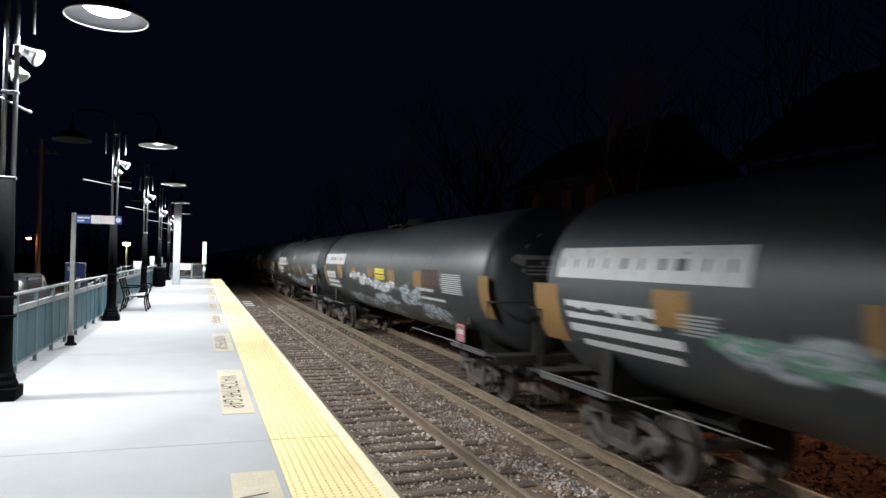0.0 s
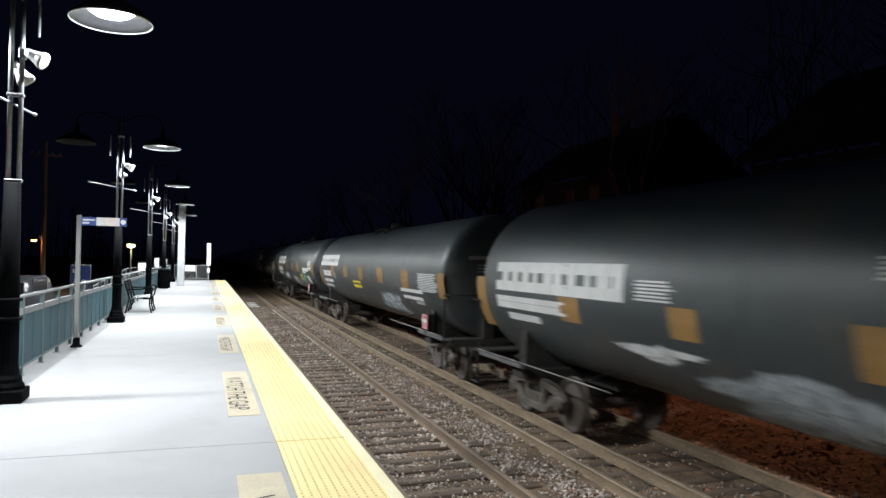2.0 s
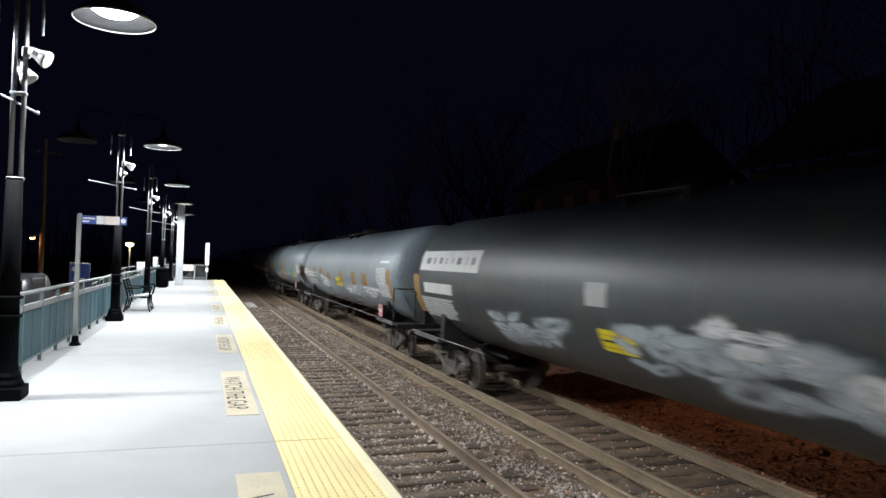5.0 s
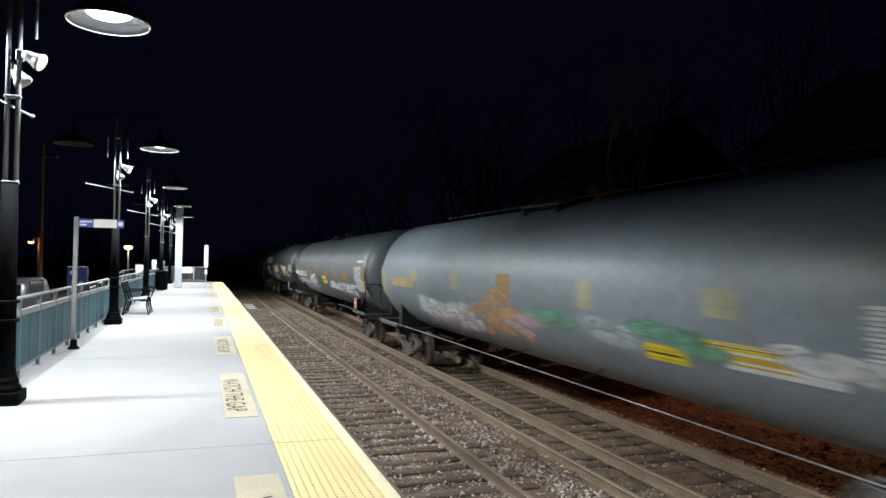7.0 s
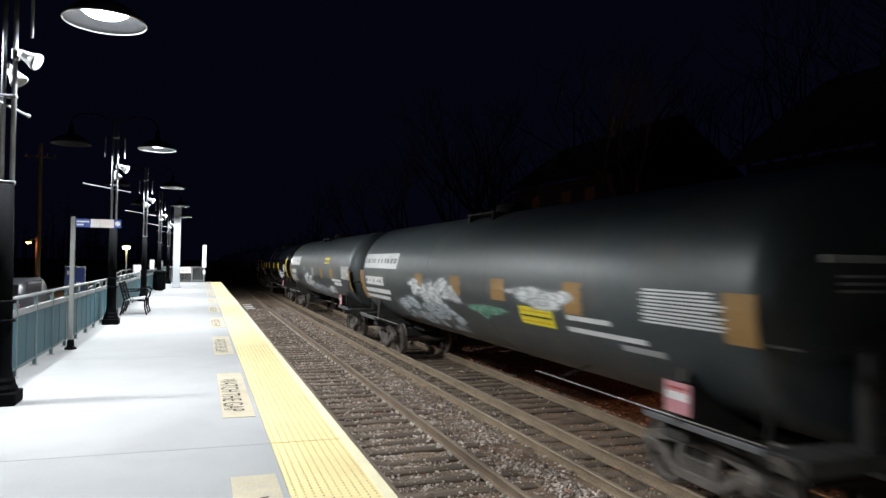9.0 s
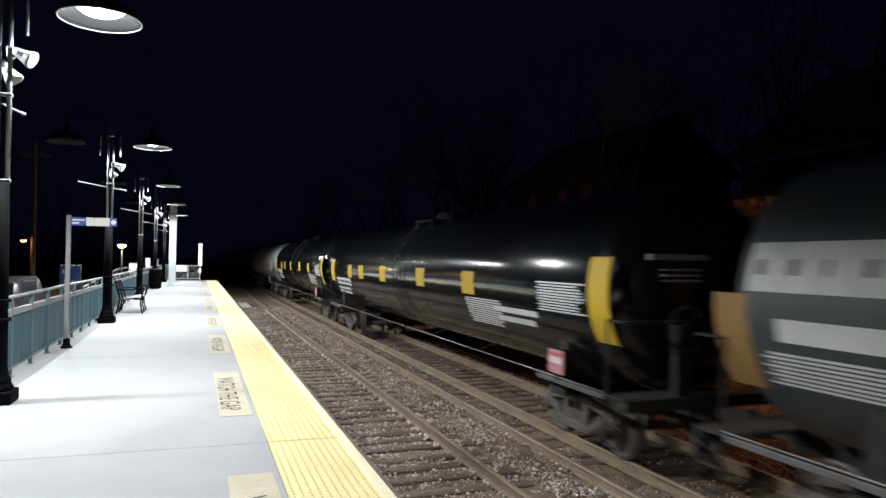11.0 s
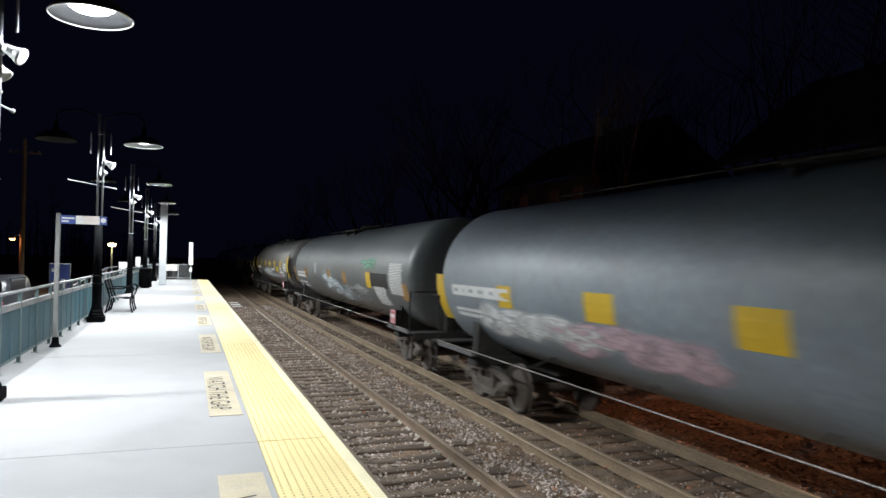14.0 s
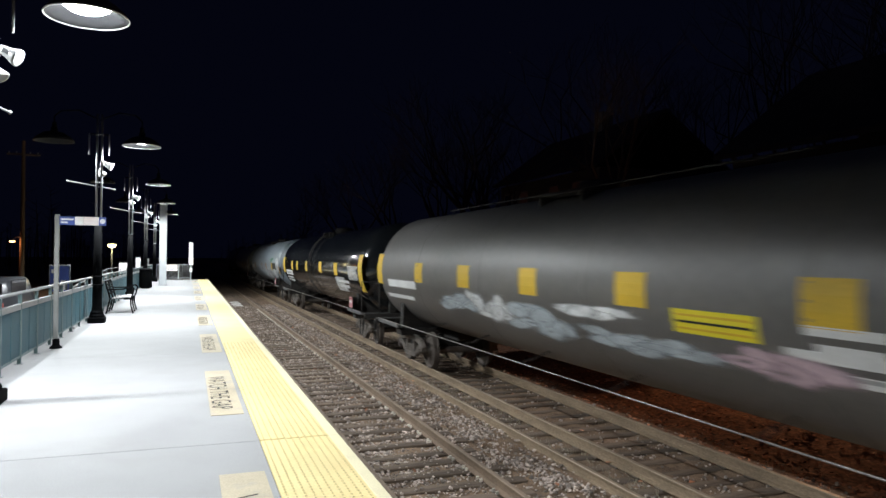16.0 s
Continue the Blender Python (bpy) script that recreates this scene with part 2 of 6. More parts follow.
# ---------------------------------------------------------------- ground
RAIL_Z = -1.22          # top of the rails
TIE_Z = RAIL_Z - 0.18   # top of the ties
NEAR_X, FAR_X = 3.12, 6.73   # middles of the two tracks
GAUGE = 1.505           # between the middles of the rail heads


def ground_z(x):
    stops = ((-2.9, -1.25), (-2.6, -1.6), (1.3, -1.62), (1.7, -1.455), (4.4, -1.44), (4.9, -1.42), (5.4, -1.43), (8.1, -1.425), (8.9, -1.47),
             (10.4, -1.30), (12.6, -1.02), (16.0, -0.95), (60, -0.7))
    if x <= stops[0][0]:
        return stops[0][1]
    for (a, za), (b, zb) in zip(stops, stops[1:]):
        if x <= b:
            return za + (zb - za) * (x - a) / (b - a)
    return stops[-1][1]


def make_ground():
    xs = [-1500, -400, -120, -60, -30, -15, -8, -4, -2.9, -2.6, -1, 1.2] + [1.3 + 0.12 * i for i in range(63)] + [9 + 0.3 * i for i in range(26)] + [18, 22, 30, 45, 60, 150, 500, 1500]
    ys = [-1500, -400, -100, -40, -15, -5, 0] + [0.5 + 0.25 * i for i in range(120)] + [31 + 2 * i for i in range(35)] + [110, 140, 200, 300, 500, 900, 1500]
    verts = []
    for y in ys:
        for x in xs:
            rough = 0.0
            if 1.6 < x < 16:
                size = 0.035 if x < 8.6 else 0.07
                rough = size * noise.noise((x * 2.3, y * 2.3, 0)) + 0.5 * size * noise.noise((x * 6, y * 6, 3))
            verts.append((x, y, ground_z(x) + rough))
    w = len(xs)
    faces = [(j * w + i, j * w + i + 1, (j + 1) * w + i + 1, (j + 1) * w + i) for j in range(len(ys) - 1) for i in range(w - 1)]
    me = bpy.data.meshes.new("ground")
    me.from_pydata(verts, [], faces)
    me.materials.append(EARTH)
    tagged(new("ground", me), "dark cinder and leaf-strewn ground beside the railway", "ground", kind="structure")


make_ground()


# ---------------------------------------------------------------- platform
PLAT_L, PLAT_R, PLAT_END, PLAT_START = -2.62, 1.345, 53.1, -24.06
SLAB = 6.1
TILE_L, TILE_R = 0.635, 1.246


def make_platform():
    plat = thing("platform", (0, 0, 0), "long bare concrete station platform at night", "platform", kind="structure")
    bm = B()
    box(bm, PLAT_L + 0.05, PLAT_R - 0.04, PLAT_START, PLAT_END - 0.02, -0.30, -0.07)
    part("deck_base", bm, JOINT, plat, "dark joint filler between slabs")
    bm = B()
    box(bm, PLAT_L + 0.3, PLAT_R - 0.75, PLAT_START, PLAT_END - 0.3, -1.75, -0.30)
    part("support_wall", bm, CONCRETE_DARK, plat, "shadowed concrete wall under the deck")
    def slab_mesh(name, x0, x1, z0, z1, mat, length, bev=0.005, gap=0.007):
        bm = B()
        box(bm, x0, x1, gap / 2, length - gap / 2, z0, z1, bev)
        return mesh_of(name, bm, mat)
    slab = slab_mesh("slab", PLAT_L, TILE_L - 0.004, -0.28, 0, CONCRETE, SLAB)
    tile = slab_mesh("tactile_tile", TILE_L, TILE_R, -0.10, 0.003, TACTILE, SLAB, 0.003, 0.030)
    nose = slab_mesh("nosing", TILE_R + 0.003, PLAT_R, -0.28, 0.001, NOSING, SLAB)
    y = 6.44 - 5 * SLAB
    while y < PLAT_END - 0.1:
        for name, me in (("slab", slab), ("tactile_tile", tile), ("nosing", nose)):
            ob = place(name, me, plat, Matrix.Translation((0, y, 0)))
            if y + SLAB > PLAT_END:
                ob.scale[1] = (PLAT_END - y) / SLAB
        y += SLAB
    # raised domes of the tactile tiles
    ring = 6
    verts, faces = [], []
    pitch = 0.0605
    for j in range(int((14 - 2.6) / pitch)):
        for i in range(10):
            cx, cy = TILE_L + 0.033 + i * pitch, 2.6 + j * pitch
            base = len(verts)
            for r, z in ((0.0155, 0.0025), (0.0085, 0.0078)):
                for a in range(ring):
                    t = 2 * math.pi * a / ring
                    verts.append((cx + r * math.cos(t), cy + r * math.sin(t), z))
            for a in range(ring):
                b = (a + 1) % ring
                faces.append((base + a, base + b, base + ring + b, base + ring + a))
            faces.append(tuple(base + ring + a for a in range(ring)))
    me = bpy.data.meshes.new("domes")
    me.from_pydata(verts, [], faces)
    me.materials.append(TACTILE)
    me.materials.append(DOME)
    for p in me.polygons:
        p.material_index = 1 if len(p.vertices) == ring else 0
    tagged(place("domes", me, plat, None, "rows of worn raised domes"), kind="stuff")


make_platform()


def lettering(body):
    """A flat mesh of a word, one unit wide and high, its foot on the x axis."""
    curve = bpy.data.curves.new("word", "FONT")
    curve.body, curve.align_x = body, "CENTER"
    ob = new("word", curve)
    bpy.context.view_layer.update()
    me = bpy.data.meshes.new_from_object(ob)
    bpy.data.objects.remove(ob)
    co = np.array([v.co[:] for v in me.vertices])
    lo, hi = co.min(0), co.max(0)
    for v in me.vertices:
        v.co = ((v.co.x - lo[0]) / (hi[0] - lo[0]) - 0.5, (v.co.y - lo[1]) / (hi[1] - lo[1]), 0)
    me.materials.clear()
    me.materials.append(INK)
    return me


def make_warnings():
    words = lettering("WATCH THE GAP")
    bm = B()
    box(bm, -0.165, 0.165, 0, 2.95, -0.002, 0.0035)
    sheet = mesh_of("painted_panel", bm, PAD)
    far = 5.51
    while far < 52:
        pad = thing("warning_marking", (0.415, far - 2.95, 0.0025), "faded yellow painted panel reading watch the gap in black", "floor marking", "warnings along the platform edge")
        place("painted_panel", sheet, pad)
        place("lettering", words, pad, Matrix.Translation((-0.14, 1.36, 0.0055)) @ pose(0, 0, 0, 0, 0, -90) @ Matrix.Diagonal((2.15, 0.215, 1, 1)), "worn black letters")
        far += 5.02


make_warnings()


# ---------------------------------------------------------------- tracks
def rail_bm(y0, y1, z=0.0):
    """A rail lying along y, its head's top at z; rust below, worn metal above."""
    half = [(0.07, -0.17), (0.07, -0.158), (0.011, -0.135), (0.010, -0.048), (0.034, -0.038), (0.036, -0.010), (0.026, 0.0)]
    ring = [(x, h) for x, h in half] + [(-x, h) for x, h in reversed(half)]
    bm = B()
    cuts = [y0 + (y1 - y0) * i / 12 for i in range(13)]
    rows = [[bm.verts.new((x, y, z + h)) for x, h in ring] for y in cuts]
    n = len(ring)
    for p, q in zip(rows, rows[1:]):
        for i in range(n):
            f = bm.faces.new((p[i], p[(i + 1) % n], q[(i + 1) % n], q[i]))
            if i in (5, 6, 7):
                f.material_index = 1
    bm.faces.new(rows[0])
    bm.faces.new(rows[-1])
    bmesh.ops.recalc_face_normals(bm, faces=bm.faces[:])
    return bm


def make_track(cx, label):
    track = thing("track", (cx, 0, RAIL_Z), label, "railway track", kind="structure")
    for s in (-1, 1):
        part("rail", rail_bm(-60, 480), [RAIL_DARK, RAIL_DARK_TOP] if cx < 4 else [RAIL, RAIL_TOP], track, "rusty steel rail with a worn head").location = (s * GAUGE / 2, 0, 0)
    bm = B()
    box(bm, -1.3, 1.3, -0.115, 0.115, -0.36, -0.18, 0.012)
    ties = [mesh_of("tie", bm, TIE)]
    for k in range(3):
        bm = B()
        box(bm, -1.3 + 0.03 * k, 1.29 - 0.02 * k, -0.11, 0.118, -0.36, -0.18 - 0.004 * k, 0.015)
        for v in bm.verts:
            v.co += Vector((0.02 * noise.noise((v.co.x * 3, k, 1)), 0.018 * noise.noise((v.co.x * 2, k, 5)), 0.008 * noise.noise((v.co.x * 3, v.co.y * 9, k))))
        ties.append(mesh_of("tie", bm, TIE))
    bm = B()
    box(bm, -0.09, 0.17, -0.09, 0.09, -0.184, -0.162, 0.004)
    plate = mesh_of("tie_plate", bm, PLATE)
    bm = B()
    for dy in (-0.06, 0.06):
        box(bm, -0.12, -0.078, dy - 0.014, dy + 0.014, -0.17, -0.125, 0.005)
    spike = mesh_of("spike", bm, SPIKE)
    y = -6.0
    rnd = random.Random(int(cx * 10))
    k = 0
    while y < 110:
        at = Matrix.Translation((rnd.uniform(-0.05, 0.05), y + rnd.uniform(-0.04, 0.04), rnd.uniform(-0.012, 0.004))) @ pose(0, 0, 0, 0, 0, rnd.uniform(-1.6, 1.6))
        place("tie", ties[k % 4], track, at)
        if 1.0 < y < 42:
            for s in (-1, 1):
                if s == -1 and cx < 4:
                    continue
                place("tie_plate", plate, track, Matrix.Translation((s * GAUGE / 2, y, 0)))
                if cx < 4:
                    place("spike", spike, track, Matrix.Translation((s * GAUGE / 2, y, 0)))
        y += 0.53
        k += 1
    return track


make_track(NEAR_X, "empty railway track with dark timber ties in ballast")
make_track(FAR_X, "rusty railway track under the passing tank train")
for y in (45.0, 47.0, 48.8):
    board = tagged(part("white_marker", box(B(), 2.62, 3.22, y - 0.16, y + 0.16, TIE_Z - 0.06, TIE_Z + 0.03, 0.01), WHITE_PANEL), "white painted marker board lying between the rails", "marker", "markers between the rails")
spare = tagged(part("spare_rail", rail_bm(-60, 70), [RAIL, RAIL_TOP]), "brown spare rail laid between the two tracks", "rail")
spare.location = (5.29, 0, RAIL_Z - 0.06)


def scatter(name, label, category, mat, spots, make):
    """Many small loose pieces as one mesh: make(rnd) gives a piece's verts and faces."""
    verts, faces = [], []
    for at, seed in spots:
        vs, fs = make(random.Random(seed))
        base = len(verts)
        verts += [(v[0] + at[0], v[1] + at[1], v[2] + at[2]) for v in vs]
        faces += [tuple(base + i for i in f) for f in fs]
    me = bpy.data.meshes.new(name)
    me.from_pydata(verts, [], faces)
    me.materials.append(mat)
    return tagged(new(name, me), label, category, kind="stuff")


ICO = bmesh.new()
bmesh.ops.create_icosphere(ICO, subdivisions=1, radius=1)
ICO_V = [v.co.copy() for v in ICO.verts]
ICO_F = [tuple(v.index for v in f.verts) for f in ICO.faces]
ICO.free()


def stone(rnd):
    s = rnd.choice((1.0, 1.0, 0.75, 0.8, 1.35, 1.0, 2.0)) * rnd.uniform(0.011, 0.023)
    a = rnd.uniform(0, 6.28)
    sx, sy, sz = s * rnd.uniform(0.7, 1.4), s * rnd.uniform(0.7, 1.3), s * rnd.uniform(0.5, 0.9)
    out = []
    for v in ICO_V:
        j = rnd.uniform(0.5, 1.25)
        x, y = v.x * sx * j, v.y * sy * j
        out.append((x * math.cos(a) - y * math.sin(a), x * math.sin(a) + y * math.cos(a), v.z * sz * j))
    return out, ICO_F


def leaf(rnd):
    s, a = rnd.uniform(0.03, 0.075), rnd.uniform(0, 6.28)
    lift, droop = rnd.uniform(0.0, 0.05), rnd.uniform(-0.02, 0.03)
    pts = [(-s, 0, 0.0), (-0.3 * s, 0.55 * s, droop), (s, 0, lift), (-0.3 * s, -0.55 * s, lift * 0.7), (0.25 * s, 0, 0.4 * lift)]
    c, d = math.cos(a), math.sin(a)
    return [(x * c - y * d, x * d + y * c, z) for x, y, z in pts], [(0, 1, 4), (1, 2, 4), (2, 3, 4), (3, 0, 4)]


def make_litter():
    rnd = random.Random(4)
    spots = []
    while len(spots) < 42000:
        y = 1.6 + 44 * rnd.random() ** 2.0
        x = rnd.uniform(1.55, 8.6)
        near_tie = abs((y + 6.0 + 0.265) % 0.53 - 0.265) < 0.14
        on_tie = near_tie and (abs(x - NEAR_X) < 1.3 or abs(x - FAR_X) < 1.3)
        if on_tie and rnd.random() < (0.86 if x < 5 else 0.78):
            continue
        if any(abs(x - c - s * GAUGE / 2) < 0.06 for c in (NEAR_X, FAR_X) for s in (-1, 1)) or abs(x - 5.29) < 0.06:
            continue
        if x > 5.0 and rnd.random() < (0.72 if x < 5.8 else 0.90):
            continue
        if noise.noise((x * 1.3, y * 1.1, 2.0)) < -0.05 and rnd.random() < 0.65:
            continue
        z = TIE_Z + 0.005 if on_tie else ground_z(x) + 0.012 + (0.03 if 4.42 < x < 5.2 else 0) + rnd.uniform(-0.008, 0.018)
        spots.append(((x, y, z), rnd.random()))
    scatter("ballast", "loose grey crushed stone ballast between the ties", "ballast", BALLAST, spots, stone)
    spots = []
    for _ in range(9000):
        y = 1.5 + 38 * rnd.random() ** 1.5
        x = rnd.uniform(7.7, 13.2) if rnd.random() < 0.992 else rnd.uniform(1.8, 7.7)
        spots.append(((x, y, max(ground_z(x), TIE_Z + 0.004 if x < 8.0 else -9) + rnd.uniform(0.0, 0.03)), rnd.random()))
    scatter("leaf_litter", "red-brown fallen leaves on the bank", "leaves", LEAF, spots, leaf)


def blade(rnd):
    """A dry stalk: a narrow three-sided sliver, leaning."""
    h, a, lean = rnd.uniform(0.03, 0.13), rnd.uniform(0, 6.28), rnd.uniform(0.01, 0.07)
    w = 0.004
    c, d = math.cos(a), math.sin(a)
    return [(w * c, w * d, -0.01), (-w * c, -w * d, -0.01), (w * d, -w * c, -0.01), (lean * c, lean * d, h)], [(0, 1, 3), (1, 2, 3), (2, 0, 3)]


def make_weeds():
    rnd = random.Random(15)
    spots = []
    for _ in range(420):
        y, x = 2.0 + 30 * rnd.random() ** 1.6, rnd.gauss(5.66, 0.12) if rnd.random() < 0.75 else rnd.gauss(4.72, 0.25)
        for _ in range(rnd.randint(5, 14)):
            px, py = x + rnd.gauss(0, 0.035), y + rnd.gauss(0, 0.05)
            spots.append(((px, py, ground_z(px)), rnd.random()))
    scatter("dry_weeds", "dry grey weed tufts beside the rails", "weeds", WEED, spots, blade)


make_litter()
make_weeds()


# ---------------------------------------------------------------- things on the platform
def make_lamp_post():
    post = thing("platform_lamp", (POLE_X, POLE_Y[0], 0), "black lamp post with steel uprights, floodlights and two wide dish lamps", "lamp post", "lamp posts along the platform")
    bm = B()
    box(bm, -0.19, 0.19, -0.19, 0.19, 0.0, 0.14, 0.012)
    part("base_block", bm, BLACK_PAINT, post)
    bm = B()
    lathe(bm, [(0.175, 0.14), (0.175, 0.18), (0.15, 0.22), (0.15, 0.26), (0.125, 0.30), (0.11, 0.42), (0.108, 0.9)], 16)
    part("lower_column", bm, BLACK_PAINT, post, smooth=False)
    for z in (0.92, 1.13):
        bm = B()
        lathe(bm, [(0.112, z - 0.02), (0.135, z - 0.012), (0.135, z + 0.012), (0.112, z + 0.02)], 20, caps=False)
        part("collar", bm, BLACK_PAINT, post, "glossy black collar", True)
    bm = B()
    lathe(bm, [(0.105, 0.94), (0.098, 1.5), (0.085, 2.44)], 16)
    part("middle_column", bm, BLACK_PAINT, post, smooth=True)
    for dx in (-0.045, 0.06):
        bm = B()
        rod(bm, (dx, 0, 2.42), (dx, 0, 5.1), 0.027, seg=12)
        part("upright", bm, GALVANISED, post, "bright galvanised upright", True)
    for z in (2.46, 3.42, 4.6):
        bm = B()
        box(bm, -0.08, 0.095, -0.035, 0.035, z - 0.018, z + 0.018, 0.008)
        part("clamp", bm, GALVANISED, post)
    # cross bar with ball ends
    bm = B()
    rod(bm, (-0.38, -0.60, 3.44), (0.14, 0.30, 3.27), 0.014, seg=8)
    part("cross_bar", bm, GALVANISED, post)
    for p in ((-0.38, -0.60, 3.44), (0.14, 0.30, 3.27)):
        bm = B()
        bmesh.ops.create_icosphere(bm, subdivisions=2, radius=0.026, matrix=Matrix.Translation(p))
        part("ball_end", bm, GALVANISED, post, "", True)
    # hanging rods
    for dx in (-0.22, 0.22):
        bm = B()
        rod(bm, (dx, 0, 4.10), (dx, 0, 4.62), 0.017, seg=8)
        part("hanging_rod", bm, GALVANISED, post)
    bm = B()
    rod(bm, (-0.24, 0, 4.6), (0.24, 0, 4.6), 0.017, seg=8)
    part("rod_bracket", bm, BLACK_PAINT, post)
    # floodlights, heads tipped down
    for at, tip in (((0.20, -0.05, 3.86), 28), ((0.02, 0.14, 3.70), 55)):
        m = Matrix.Translation(at) @ pose(0, 0, 0, 0, tip, -12) @ Matrix.Diagonal((0.85, 0.85, 0.85, 1))
        flood = place("floodlight", mesh_of("floodlight", lathe(B(), [(0.02, -0.13), (0.055, -0.12), (0.07, -0.03), (0.085, 0.03), (0.115, 0.10), (0.118, 0.13), (0.10, 0.132)], 18, axis="X"), FLOOD_GREY, True), post, m, "white bell-shaped floodlight, unlit")
        bm = B()
        box(bm, -0.06, 0.02, -0.085, -0.075, -0.03, 0.03, 0.004)
        part("bracket", bm, GALVANISED, flood)
        part("bracket", box(B(), -0.06, 0.02, 0.075, 0.085, -0.03, 0.03, 0.004), GALVANISED, flood)
        bm = B()
        rod(bm, (0.06 if at[0] > 0.1 else 0.0, 0, at[2] + 0.10), (at[0] - 0.06, at[1], at[2] + 0.05), 0.018, seg=8)
        part("flood_arm", bm, GALVANISED, post)
    bm = B()
    box(bm, 0.03, 0.10, -0.05, 0.05, 3.83, 3.95, 0.01)
    part("junction_box", bm, GALVANISED, post)
    # arms and dishes over the platform and the path behind
    for side, x in ((1, -1.11 - POLE_X), (-1, -3.05 - POLE_X)):
        bm = B()
        bent(bm, [(0.01, 0, 4.95), (0.45 * x, 0, 5.16), (0.85 * x, 0, 5.12), (x, 0, 4.98), (x, 0, 4.78)], 0.015)
        part("arm", bm, BLACK_PAINT, post, "dark curved arm", True)
        bm = B()
        lathe(bm, [(0.03, 0.36), (0.07, 0.34), (0.08, 0.235), (0.22, 0.21), (0.34, 0.13), (0.42, 0.055), (0.445, 0.004), (0.43, 0.004), (0.40, 0.055), (0.32, 0.12), (0.21, 0.185), (0.03, 0.20)], 40, (x, 0, DISH_Z))
        # path-side dish gets the near-black copy, its shade is in the colour
        dish = part("dish_shade", bm, DISH_IN if side > 0 else DISH_SHADED, post, "wide grey enamel dish shade", True)
        if side > 0:
            bm = B()
            lathe(bm, [(0.436, 0.008), (0.441, -0.006), (0.452, -0.006), (0.455, 0.004), (0.448, 0.011)], 40, (x, 0, DISH_Z), caps=False)
            part("rim", bm, DISH, dish, "bright white rolled rim", True)
        bm = B()
        if side > 0:
            # lens wider than the bulb, its glare built into the shape
            lathe(bm, [(0.02, 0.198), (0.17, 0.19), (0.235, 0.165), (0.25, 0.12), (0.19, 0.08), (0.10, 0.06), (0.02, 0.055)], 24, (x, 0, DISH_Z))
        else:
            lathe(bm, [(0.01, 0.199), (0.05, 0.199), (0.05, 0.192), (0.01, 0.19)], 24, (x, 0, DISH_Z))
        part("bulb_lens", bm, BULB if side > 0 else DIM_LENS, dish, "glaring white lamp lens", True)
        bm = B()
        rod(bm, (x, 0, DISH_Z + 0.34), (x, 0, DISH_Z + 0.46), 0.05, seg=14)
        part("canopy_cap", bm, BLACK_PAINT, post)
    for y in POLE_Y[1:]:
        other = copy_thing(post, Matrix.Translation((POLE_X, y, 0)))
        if y > 12:
            for piece in other.children:
                if piece.name.startswith(("cross_bar", "ball_end")):
                    piece.matrix_basis = Matrix.Translation((0.02, 0, 0)) @ pose(0, 0, 0, 0, 0, -62)


make_lamp_post()

FENCE_X = -2.345
FENCE_STEP = 1.212


